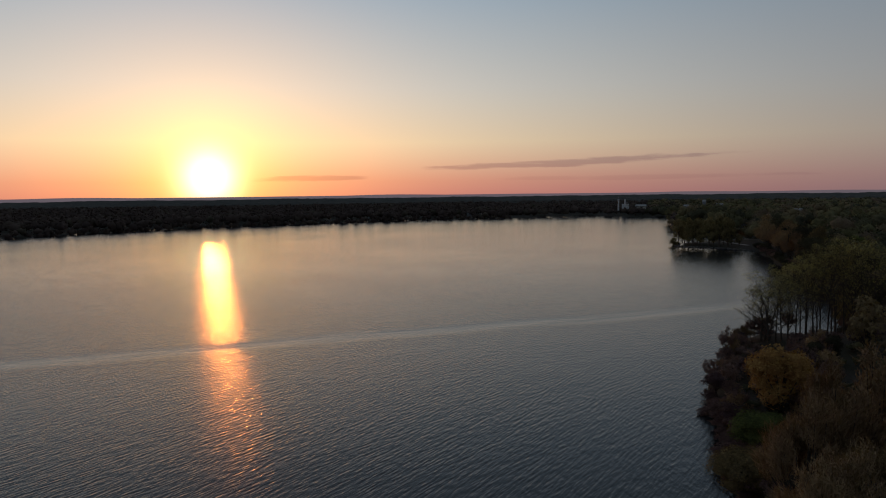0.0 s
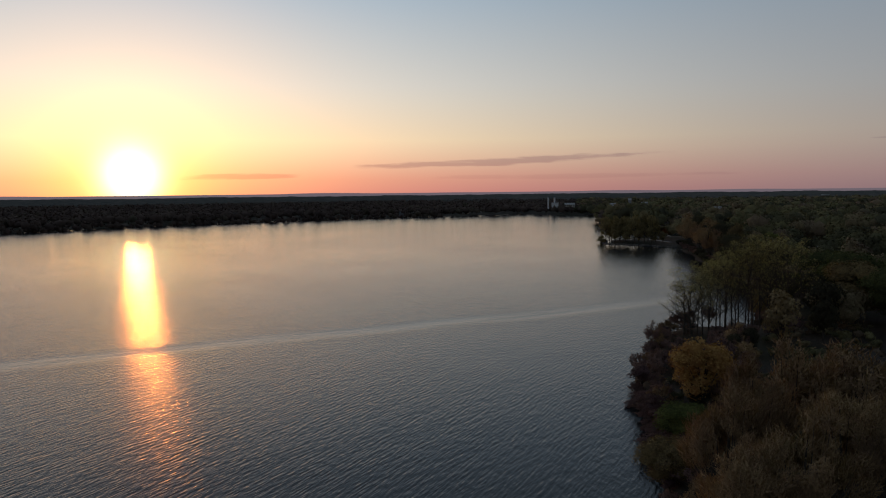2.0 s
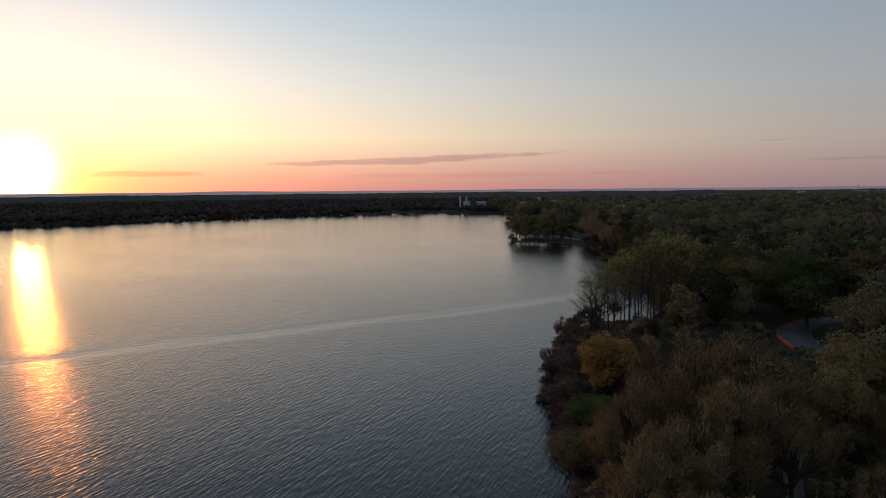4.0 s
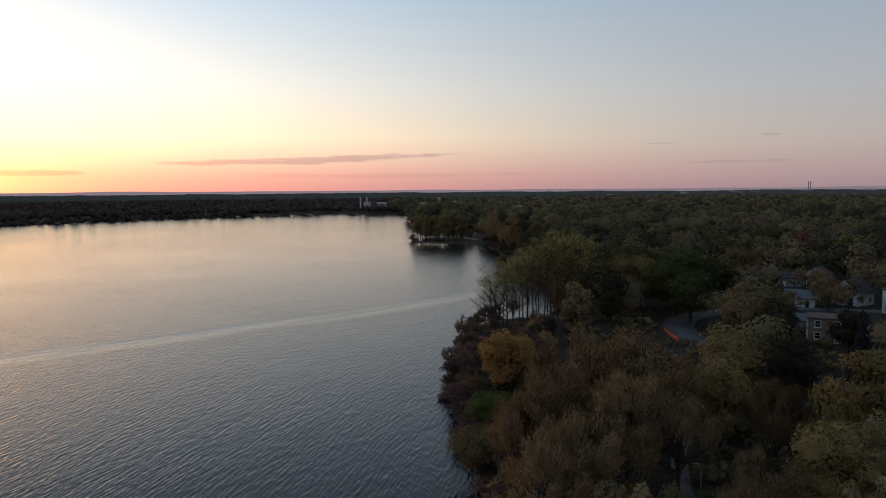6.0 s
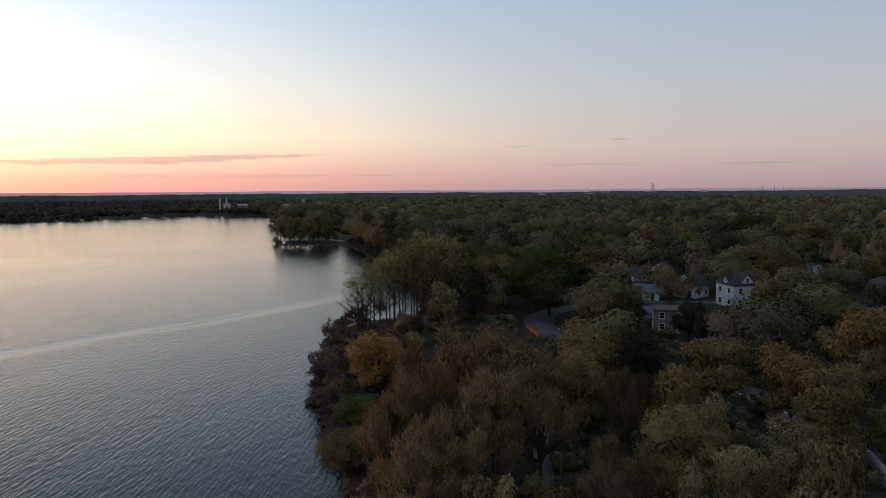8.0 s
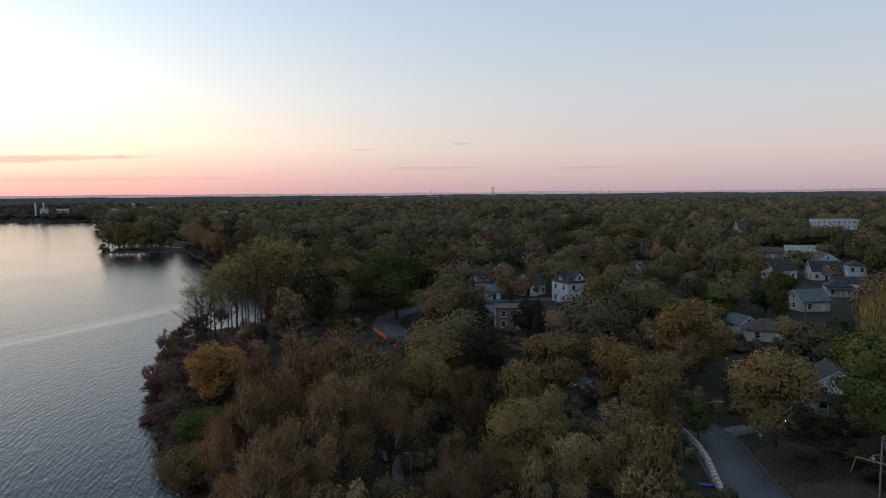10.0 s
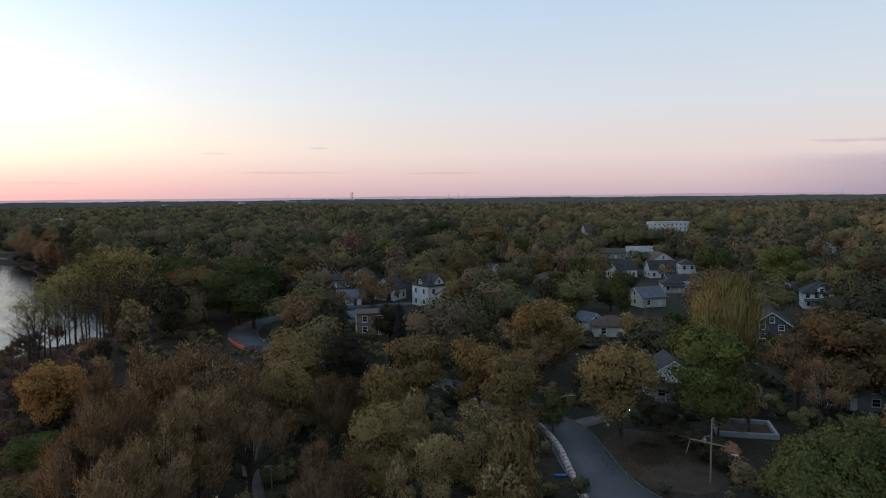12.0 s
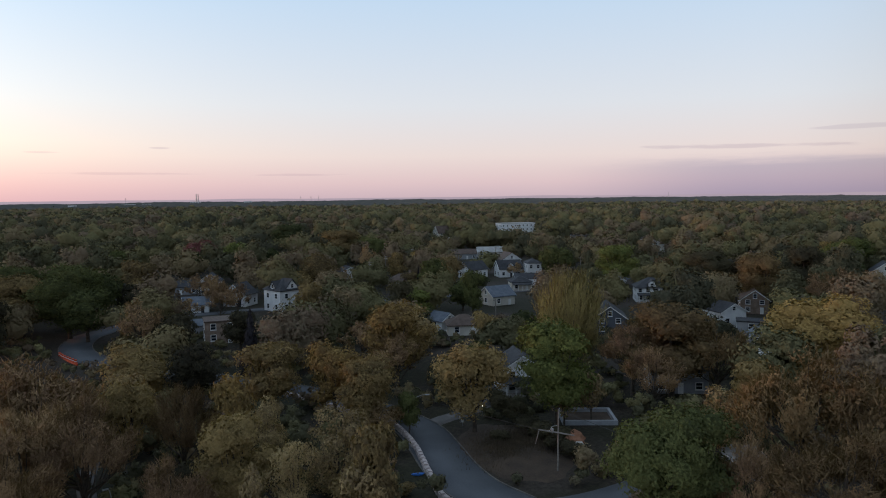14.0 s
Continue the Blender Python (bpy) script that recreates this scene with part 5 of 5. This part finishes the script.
part("transformer", pipe([(0.02, 0.75, 5.2), (0.02, 0.75, 5.3), (0.02, 0.75, 5.75), (0.02, 0.75, 5.85)], (0.08, 0.17, 0.17, 0.08), 12), STEEL, arm)
poles = [(237.3, 134.2, 12.5), (272, 146, 11.5), (318.2, 155.6, 11), (298, 66.5, 10.8), (205, 72, 5.2), (448, 173, 13.0), (681, -90, 12.0), (352, 150, 11), (345, 121, 11)]
for x, y, tall in poles:
    utility_pole(x, y, tall, 60, "wooden utility pole with crossarm between the gardens", 2 if tall > 11 else 1)
for (ax, ay, at), (bx, by, bt) in zip(poles[:3], poles[1:3] + poles[7:8]):
    for shift in (-0.8, 0.8):
        cable((ax + shift * 0.5, ay + shift * 0.8, spot(ax, ay) + at - 0.3), (bx + shift * 0.5, by + shift * 0.8, spot(bx, by) + bt - 0.3), 0.9)
cable((90.35, 23.05, 9.9), (66, -20, 9.9), 0.8)
cable((89.6, 24.9, 7.1), (112, 78, 8.2), 0.9)


def street_lamp(x, y, tall, reach, turn, label, lit=False):
    lamp = tagged(new("street_lamp"), label, "street lamp", "street lamps")
    lamp.matrix_basis = Matrix.Translation((x, y, spot(x, y))) @ Matrix.Rotation(radians(turn), 4, "Z")
    part("pole", pipe([(0, 0, -0.5), (0, 0, tall * 0.5), (0, 0, tall)], (0.09, 0.075, 0.06), 10), STEEL, lamp)
    part("arm", pipe([(0, 0, tall - 0.05), (reach * 0.35, 0, tall + 0.55), (reach * 0.7, 0, tall + 0.85), (reach, 0, tall + 0.9)], (0.05, 0.045, 0.04, 0.035), 8), STEEL, lamp)
    head = part("head", box(reach - 0.1, reach + 0.55, -0.14, 0.14, tall + 0.82, tall + 0.96, None, 0.04), STEEL, lamp)
    part("lens", box(reach, reach + 0.45, -0.1, 0.1, tall + 0.79, tall + 0.818), LAMP_ON if lit else PANE, head)


street_lamp(98.8, 48.9, 4.6, 2.4, -60, "grey street lamp with curved arm over the road")
street_lamp(54.4, 63.4, 4.5, 0.3, 150, "dark path lamp beside the gravel path")
garden_lamp = tagged(new("garden_lamp"), "white lit globe lamp on a short post by the lane", "lamp")
garden_lamp.matrix_basis = Matrix.Translation((110, 41.1, spot(110, 41.1)))
part("post", pipe([(0, 0, -0.3), (0, 0, 1.5)], (0.06, 0.05), 8), STEEL, garden_lamp)
bm = bmesh.new()
bmesh.ops.create_icosphere(bm, subdivisions=2, radius=0.12, matrix=Matrix.Translation((0, 0, 1.6)))
part("globe", bm, LAMP_ON, garden_lamp, "white lit globe")
for x, y in ((104.8, 43.0), (61.4, 129.0), (103.4, 42.0)):
    sign = tagged(new("sign_post"), "small white sign on a short post", "sign", "small white signs")
    sign.matrix_basis = Matrix.Translation((x, y, spot(x, y))) @ Matrix.Rotation(radians(-60), 4, "Z")
    part("post", box(-0.04, 0.04, -0.03, 0.03, -0.2, 1.1), STEEL, sign)
    part("board", box(-0.2, 0.2, -0.055, -0.032, 0.6, 1.15, None, 0.01), TRIM, sign)

# ---- building site behind the pole ----
site = tagged(new("foundation"), "pale concrete foundation walls of an unfinished house", "foundation", "building site")
site.matrix_basis = Matrix.Translation((114.5, 24.5, spot(114.5, 24.5))) @ Matrix.Rotation(radians(-68), 4, "Z")
for x0, x1, y0, y1 in ((-4.4, 4.4, -3.6, -3.1), (-4.4, 4.4, 3.1, 3.6), (-4.4, -3.9, -3.1, 3.1), (3.9, 4.4, -3.1, 3.1)):
    part("wall", box(x0, x1, y0, y1, -0.4, 0.75, None, 0.03), GREY, site)
part("slab", box(-3.9, 3.9, -3.1, 3.1, -0.4, 0.12), DIRT, site)
CLEAR.append((112, 24, 8.0))
heap = tagged(new("clay_heap"), "heap of orange brown clay and rubble", "heap", "building site")
bm = bmesh.new()
bmesh.ops.create_icosphere(bm, subdivisions=3, radius=1.0)
for v in bm.verts:
    v.co *= 1 + 0.35 * noise.noise(v.co * 1.7)
    v.co.z = max(v.co.z, -0.25) * 0.8
heap.matrix_basis = Matrix.Translation((103.2, 24.2, spot(103.2, 24.2) + 0.15)) @ Matrix.Diagonal((2.1, 1.8, 1.5, 1))
part("rubble", bm, CLAY, heap)
crate = tagged(new("crate"), "white wooden crate beside the clay heap", "crate", "building site")
crate.matrix_basis = Matrix.Translation((98.8, 22.5, spot(98.8, 22.5))) @ Matrix.Rotation(radians(-65), 4, "Z")
part("body", box(-0.85, 0.85, -0.55, 0.55, 0.0, 1.3, None, 0.03), CREAM, crate)
for u in (-0.75, 0, 0.75):
    part("batten", box(u - 0.07, u + 0.07, -0.59, -0.552, 0.02, 1.28), TIMBER, crate)
boat = tagged(new("kayak"), "bright blue kayak lying behind the flood wall", "kayak")
boat.matrix_basis = Matrix.Translation((82.2, 39.8, spot(82.2, 39.8) + 0.22)) @ Matrix.Rotation(radians(-55), 4, "Z") @ Matrix.Diagonal((0.7, 0.7, 0.8, 1))
part("hull", pipe([(-1.3, 0, 0.12), (-0.9, 0, 0.02), (0, 0, 0), (0.9, 0, 0.02), (1.3, 0, 0.12)], (0.03, 0.2, 0.28, 0.2, 0.03), 10), BLUE, boat)
part("cockpit", pipe([(0, 0, 0.2), (0, 0, 0.3)], (0.24, 0.22), 10), WIRE, boat)

# ---- across the bay ----
jetty = tagged(new("jetty"), "pale concrete walkway between the wooded point and the shore", "jetty")
for k in range(6):
    a = np.array((204.5, 523.5)) * (1 - k / 6) + np.array((206.5, 484)) * k / 6
    b = np.array((204.5, 523.5)) * (1 - (k + 1) / 6) + np.array((206.5, 484)) * (k + 1) / 6
    bm = box(-0.9, 0.9, -3.25, 3.25, 0.2, 1.75, None, 0.03)
    bmesh.ops.transform(bm, matrix=Matrix.Translation((*((a + b) / 2), 0.0)) @ Matrix.Rotation(0.05, 4, "Z"), verts=bm.verts)
    part("slab", bm, PALE_ROOF, jetty)


def shore_stones(path, label):
    stones, verts, faces = np.random.default_rng(3), [], []
    cube = np.array([(x, y, z) for x in (-1, 1) for y in (-1, 1) for z in (-1, 1)], float)
    quads = [(0, 1, 3, 2), (4, 6, 7, 5), (0, 4, 5, 1), (2, 3, 7, 6), (0, 2, 6, 4), (1, 5, 7, 3)]
    for p in smooth_path(path, 0.9):
        for k in range(2):
            at = np.array((*p, 0.1)) + stones.normal(0, (0.9, 0.9, 0.1))
            shape = cube * stones.uniform(0.25, 0.75, 3) + stones.normal(0, 0.1, (8, 3))
            faces += [tuple(i + len(verts) for i in q) for q in quads]
            verts += list(shape + at)
    tagged(new("shore_stones", mesh_from("shore_stones", verts, faces, [STONE])), label, "stones", kind="stuff")


shore_stones([(199, 456), (183, 481), (168, 495), (165, 506), (173, 528)], "dark boulders along the wooded point")

# ---- far buildings ----


def far_building(label, az, dist, base, w, d, tall, wall_look, roof_look, roof="x", rise=3.0, windows=0):
    a = radians(az)
    x, y = -math.sin(a) * dist, math.cos(a) * dist
    ob = tagged(new("building"), label, "building", "far buildings")
    ob.matrix_basis = Matrix.Translation((x, y, base)) @ Matrix.Rotation(a, 4, "Z")
    part("wall", box(-w / 2, w / 2, -d / 2, d / 2, -6, tall), wall_look, ob)
    if roof == "flat":
        part("roof", box(-w / 2 - 0.3, w / 2 + 0.3, -d / 2 - 0.3, d / 2 + 0.3, tall, tall + 0.5), roof_look, ob)
    else:
        part("roof", gable_roof(w, d, tall, rise, roof), roof_look, ob)
    for k in range(windows):
        u = (k + 0.5) / windows * w - w / 2
        part("window", box(u - w / windows * 0.22, u + w / windows * 0.22, -d / 2 - 0.08, -d / 2 + 0.02, tall * 0.35, tall * 0.8), PANE, ob)
    return ob


church = far_building("white church with two pointed towers across the lake", -14.25, 1250, 12.5, 12, 22, 7, WHITE, BLUE_ROOF, "y", 5, 0)
for u in (-11.5, -0.8):
    part("tower", pipe([(u, -15, -4), (u, -15, 15.5), (u, -15, 16)], (1.35, 1.3, 0.9), 8), WHITE, church)
    part("spire", pipe([(u, -15, 16), (u, -15, 17.5), (u, -15, 21)], (1.1, 0.8, 0.1), 8), BLUE_ROOF, church)
far_building("long white hall beside the church", -15.4, 1250, 12.5, 17, 10, 3.5, CREAM, PALE_ROOF, "x", 2.5, 5)
far_building("pale domed hall across the lake", -18.7, 1350, 8.0, 10, 9, 4, GREY, PALE_ROOF, "x", 4)
far_building("small white house on the far slope", -20.0, 1500, 17, 6, 6, 3, GREY, PALE_ROOF)
far_building("pale shed on the far slope", -21.1, 1400, 11, 11, 8, 3, GREY, PALE_ROOF)
far_building("low pale warehouse on the far slope", -22.6, 1400, 10.5, 16, 8, 2.5, GREY, PALE_ROOF, "flat")
far_building("white boathouse behind the trees", -26.4, 900, 12.5, 8, 8, 3.0, GREY, PALE_ROOF)
far_building("white cottage on the far bank", 10.9, 1130, 5.5, 8, 7, 3.5, GREY, DARK_ROOF)
far_building("pale cottage on the far bank", 1.5, 1180, 5.0, 9, 7, 3.5, GREY, DARK_ROOF)
far_building("white farmhouse on the far bank", -2.0, 1200, 6.0, 8, 7, 3.0, GREY, BROWN_ROOF)
far_building("pale barn on the far bank", 5.9, 1180, 8.0, 9, 7, 3.5, GREY, BROWN_ROOF)
for az, dist, base, w, tall in ((-43.9, 3600, 6, 40, 9), (-42.6, 3600, 8, 70, 6), (-51.2, 3900, 10, 40, 12), (-49.2, 3800, 8, 50, 5), (-39.0, 3000, 10, 30, 5), (-33.5, 2600, 7, 24, 5), (-86.5, 1500, -1, 16, 5)):
    far_building("far white industrial shed among the woods", az, dist, base + 8, w, 20, tall, WHITE, PALE_ROOF, "flat")
plant_hall = far_building("far pale factory hall with two tall chimneys", -47.35, 3900, 14, 52, 30, 16, WHITE, PALE_ROOF, "flat", 0, 4)
for u in (4.0, 13.0):
    stack = part("chimney", pipe([(u, 0, 16), (u, 0, 40), (u, 0, 56)], (2.6, 2.0, 1.6), 10), CREAM, plant_hall)
    part("band", pipe([(u, 0, 44), (u, 0, 48)], (2.1, 2.0), 10), BRICK, stack)
for az in (-56.0, -56.6, -55.2, -42.5, -84.0):
    a = radians(az)
    mast = tagged(new("mast"), "thin far steel mast above the woods", "mast", "far masts")
    mast.matrix_basis = Matrix.Translation((-math.sin(a) * 4200, math.cos(a) * 4200, 10))
    part("shaft", pipe([(0, 0, 0), (0, 0, 45)], (1.3, 0.7), 6), STEEL, mast)
    part("arm", box(-5, 5, -0.4, 0.4, 36, 37), STEEL, mast)
# kept free of trees so wall, bend and cottonwoods show from the camera
keep_clear([(68, 24), (73, 31), (80, 35.5), (87, 40.5), (93, 45)], 3.2)
keep_clear([(84, 106), (104, 130), (113, 143), (128, 158)], 9.0, view_gap=True)
VIEW_GAPS += [(62, 122, 22.0), (84, 134, 12.0)]
CLEAR += [(90, 23, 4.0), (101.5, 23.5, 5.0), (91, 176, 15.0), (79, 158, 8.0), (70, 140, 11.0), (106, 205, 14.0), (183, 497, 26.0), (72, 150, 8.0), (206, 503, 12.0)]

# ---- the wider woods ----
rng = np.random.default_rng(7)


def scatter(count, near, far, az0, az1, gap):
    """Places on land, evenly over a fan of the plan, kept apart from what stands there already."""
    az = np.radians(rng.uniform(az0, az1, count))
    r = np.sqrt(rng.uniform(near * near, far * far, count))
    x, y = -np.sin(az) * r, np.cos(az) * r
    keep = lake_distance(x, y) > gap
    return x[keep], y[keep]


def gone(x, y, wide, view_gaps=True):
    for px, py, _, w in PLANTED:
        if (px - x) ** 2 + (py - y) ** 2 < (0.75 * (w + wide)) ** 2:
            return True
    return any((cx - x) ** 2 + (cy - y) ** 2 < (c + wide * 0.6) ** 2 for cx, cy, c in (CLEAR + VIEW_GAPS if view_gaps else CLEAR))


MIXED = ["green", "green_dull", "olive", "green", "green_dull", "brown", "rust", "olive", "lime", "yellow", "pale"]
xs, ys = scatter(2600, 110, 430, -108, -20, 5)
made = 0
# undergrowth and small trees of the shore wood
low_x, low_y, thin = [], [], 0
for x, y in zip(*scatter(1000, 40, 135, -104, -16, 1.5)):
    if gone(x, y, 1.0):
        continue
    if thin < 26 and math.hypot(x, y) < 105:
        thin += 1
        plant(("brown", "brown", "olive", "rust", "green_dull", "bush")[thin % 6], round(float(x), 1), round(float(y), 1), float(rng.uniform(4, 7.5)), float(rng.uniform(2.2, 3.4)))
    else:
        low_x.append(x), low_y.append(y)
for x, y in zip(xs, ys):
    wide = rng.uniform(4.0, 7.0)
    if made < 55 and not gone(x, y, wide):
        plant(MIXED[int(rng.integers(len(MIXED)))], round(float(x), 1), round(float(y), 1), float(rng.uniform(10, 16)), float(wide), False)
        made += 1


def woods_look(n):
    where = place(n)
    tree = n.add("ShaderNodeAttribute", attribute_name="kind").outputs["Fac"]
    patch, each = n.noise(where, 0.35, 2.0, 0.7), n.add("ShaderNodeNewGeometry").outputs["Random Per Island"]
    own = n.math("ADD", tree, n.math("MULTIPLY_ADD", n.math("MULTIPLY_ADD", each, 0.5, patch), 0.12, -0.09))
    kinds = n.ramp(own, [(0, (0.087, 0.084, 0.056)), (0.25, (0.142, 0.131, 0.072)), (0.42, (0.193, 0.174, 0.084)), (0.56, (0.233, 0.190, 0.100)), (0.68, (0.239, 0.179, 0.108)), (0.78, (0.193, 0.141, 0.100)), (0.88, (0.157, 0.140, 0.084)), (1, (0.251, 0.226, 0.108))])
    relief = n.add("ShaderNodeBump", {"Strength": 1.0, "Distance": 0.9, "Height": n.noise(where, 0.9, 3.0, 0.7)}).outputs[0]
    return n.add("ShaderNodeBsdfDiffuse", {0: kinds, 1: 0.7, 2: relief}).outputs[0]


# greyer, bluer tones: the haze of distance is put into the canopy's colour
def far_haze_look(n):
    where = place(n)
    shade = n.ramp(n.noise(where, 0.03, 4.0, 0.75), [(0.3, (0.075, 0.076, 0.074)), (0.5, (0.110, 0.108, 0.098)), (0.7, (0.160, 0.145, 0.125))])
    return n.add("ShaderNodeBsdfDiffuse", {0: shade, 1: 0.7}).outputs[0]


# darker brown: the backlit shade of the far shore is put into the colour
def backlit_look(n):
    tree = n.add("ShaderNodeAttribute", attribute_name="kind").outputs["Fac"]
    return n.add("ShaderNodeBsdfDiffuse", {0: n.ramp(tree, [(0.0, (0.085, 0.064, 0.058)), (0.6, (0.130, 0.096, 0.082)), (1.0, (0.110, 0.098, 0.070))]), 1: 0.7}).outputs[0]


BACKLIT_WOODS = material("backlit_woods", backlit_look)
FAR_WOODS = material("far_woods", far_haze_look)
WOODS = material("woods", woods_look)


def woods(name, label, x, y, tall, wide, leaves, size, lumps):
    """Many crowns in one mesh, leaf by leaf."""
    base = land_height(x, y)
    many = len(x)
    c = np.stack([x, y, base + tall * 0.55], -1)
    # each crown is made of some lumps round its middle
    k = np.repeat(np.arange(many), lumps)
    off = directions(rng, len(k)) * rng.uniform(0.3, 0.75, (len(k), 1)) * (0.4 if lumps == 1 else 1.0)
    off[:, 2] = off[:, 2] * 0.9
    half = np.stack([wide, wide, tall * 0.45], -1)
    middles, sizes = c[k] + off * half[k], wide[k] * rng.uniform(0.3, 0.52, len(k)) * {1: 1.8, 2: 1.4}.get(lumps, 1.0)
    flat = np.clip(tall / wide * 0.5, 0.75, 1.15)[k]
    verts, faces = FINE_BALL if leaves > 1500 else BALL
    p = middles[:, None] + verts[None] * ((0.64 if leaves < 800 else 0.5) + rng.normal(0, 0.13, (len(k), len(verts), 1))) * sizes[:, None, None] * np.stack([np.ones(len(k)), np.ones(len(k)), flat], -1)[:, None]
    low = c - np.stack([np.zeros(many), np.zeros(many), tall * 0.12], -1)
    turned = unit(verts[None] * 0.6 + unit(p - low[k][:, None]) * 0.75)
    solid = p.reshape(-1, 3), (faces[None] + np.arange(len(k))[:, None, None] * len(verts)).reshape(-1, 3), turned.reshape(-1, 3)
    q = rng.integers(0, len(k), many * leaves)
    d = directions(rng, len(q))
    d[:, 2] = np.where(rng.random(len(q)) < 0.7, np.abs(d[:, 2]), d[:, 2])
    at = middles[q] + d * (sizes[q] * rng.uniform(0.74, 1.12, len(q)))[:, None] * np.stack([np.ones(len(q)), np.ones(len(q)), flat[q]], -1)
    shade = unit(d * 0.7 + unit(at - low[k[q]]) * 0.6 + directions(rng, len(q)) * 0.22)
    leafage = leaf_triangles(rng, at, shade + directions(rng, len(q)) * 0.5, size, 1.3, shade)
    whole = joined(leafage, solid)
    data = mesh_from(name, whole[0], whole[1], [WOODS], True, whole[2])
    stand = 0.5 + 0.5 * np.sin(x / 37 + 2 * np.sin(y / 61)) * np.sin(y / 43 + 1.3 * np.sin(x / 71))
    kind = np.clip(stand * 0.45 + rng.random(many) * 0.8 - 0.2, 0, 1)
    kinds = np.concatenate([np.repeat(kind[k[q]], 3), np.repeat(kind[k], len(verts))])
    data.attributes.new("kind", "FLOAT", "POINT").data.foreach_set("value", kinds.astype(np.float32))
    return tagged(new(name, data), label, "woods", kind="stuff")


def spread(x, y, wide, clear=True):
    """Thin out places that lie too close together, by a coarse grid."""
    cell, keep, taken = wide * 1.5, [], set()
    for k in range(len(x)):
        key = (int(x[k] // cell), int(y[k] // cell))
        if key in taken or (clear and gone(x[k], y[k], wide * 0.7)):
            continue
        taken.add(key)
        keep.append(k)
    return x[keep], y[keep]


x, y = np.array(low_x), np.array(low_y)
woods("undergrowth", "brown and olive undergrowth of the shore wood", x, y, rng.uniform(2.5, 5.5, len(x)), rng.uniform(1.6, 2.8, len(x)), 300, 0.28, 5)
shrubs = [(u, v) for u, v in zip(*scatter(2600, 75, 210, -104, -20, 3)) if not gone(u, v, 1.0, False)][:1100]
x, y = np.array([u for u, v in shrubs]), np.array([v for u, v in shrubs])
woods("garden_shrubs", "dark shrubs and hedges round the houses", x, y, rng.uniform(1.0, 3.0, len(x)), rng.uniform(1.3, 2.6, len(x)), 130, 0.34, 3)
x, y = spread(*scatter(5000, 130, 470, -110, -20, 4), 10.5)
near = np.hypot(x, y) < 270
for name, label, some, leaves, size in (("garden_trees", "mixed trees between the houses in spring leaf", near, 3000, 0.6), ("street_trees", "mixed trees along the streets in spring leaf", ~near, 900, 0.9)):
    u, v = x[some], y[some]
    woods(name, label, u, v, rng.uniform(10, 20, len(u)), rng.uniform(5.0, 10.0, len(u)), leaves, size, 13)
x, y = spread(*scatter(9000, 450, 1000, -112, -16, 3), 14.0)
woods("middle_woods", "dense suburban tree canopy behind the houses", x, y, rng.uniform(10, 24, len(x)), rng.uniform(8.5, 15.5, len(x)), 330, 1.15, 8)
x, y = spread(*scatter(12000, 980, 2000, -112, -16, 3), 11.0, False)
woods("distant_woods", "distant tree canopy round the lake", x, y, rng.uniform(9, 18, len(x)), rng.uniform(11.0, 18.0, len(x)), 24, 2.6, 2)
x, y = spread(*scatter(9000, 500, 2000, -18, 48, 0.3), 9.0, False)
edge = [np.array(a) * (1 - s) + np.array(b) * s + rng.normal(0, 1.5, 2) for a, b in zip(LAKE, LAKE[1:] + LAKE[:1]) if min(math.hypot(*a), math.hypot(*b)) > 420 and max(a[0], b[0]) < 150 for s in np.arange(0, 1, 6.0 / max(6.0, math.dist(a, b)))]
back = len(x)
x, y = np.concatenate([x, [p[0] for p in edge]]), np.concatenate([y, [p[1] for p in edge]])
woods("far_shore_woods", "woods on the far shore, brown and darkened as if backlit", x, y, np.concatenate([rng.uniform(11.5, 16, back), rng.uniform(5.0, 9.0, len(edge))]), np.concatenate([rng.uniform(8.0, 13.0, back), rng.uniform(6.0, 8.5, len(edge))]), 16, 2.6, 1).data.materials[0] = BACKLIT_WOODS


def canopy(x, y):
    bump = np.zeros(x.shape)
    for k, (wave, size) in enumerate(((23.0, 2.2), (51.0, 2.0), (140.0, 2.5), (420.0, 4.0))):
        bump += size * np.sin(x / wave * 2.1 + 1.7 * k + np.sin(y / wave)) * np.sin(y / wave * 1.9 + 0.6 * k)
    return land_height(x, y) + 6.5 + bump * 0.8


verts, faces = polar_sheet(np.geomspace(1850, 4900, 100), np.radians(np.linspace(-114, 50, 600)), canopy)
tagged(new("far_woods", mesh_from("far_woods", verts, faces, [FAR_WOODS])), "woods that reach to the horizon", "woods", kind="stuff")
# self-lit backdrop: haze and dusk light are put into the hills' emission
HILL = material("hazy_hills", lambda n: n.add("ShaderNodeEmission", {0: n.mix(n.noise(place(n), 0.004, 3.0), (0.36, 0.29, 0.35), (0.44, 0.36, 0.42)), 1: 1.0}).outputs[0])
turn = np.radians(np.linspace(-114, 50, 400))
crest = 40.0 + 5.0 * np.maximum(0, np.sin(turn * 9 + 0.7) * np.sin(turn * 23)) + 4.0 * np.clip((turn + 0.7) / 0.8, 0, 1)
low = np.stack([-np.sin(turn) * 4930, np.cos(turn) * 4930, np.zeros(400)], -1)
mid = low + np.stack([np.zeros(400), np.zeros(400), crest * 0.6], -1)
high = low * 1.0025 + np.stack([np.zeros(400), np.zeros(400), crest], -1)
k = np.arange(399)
tagged(new("backdrop", mesh_from("backdrop", np.concatenate([low, mid, high]), np.concatenate([np.stack([k, k + 1, k + 401, k + 400], -1), np.stack([k + 400, k + 401, k + 801, k + 800], -1)]), [HILL], True)), "low lilac hills on the horizon, haze put into their glow", "hills", kind="structure")
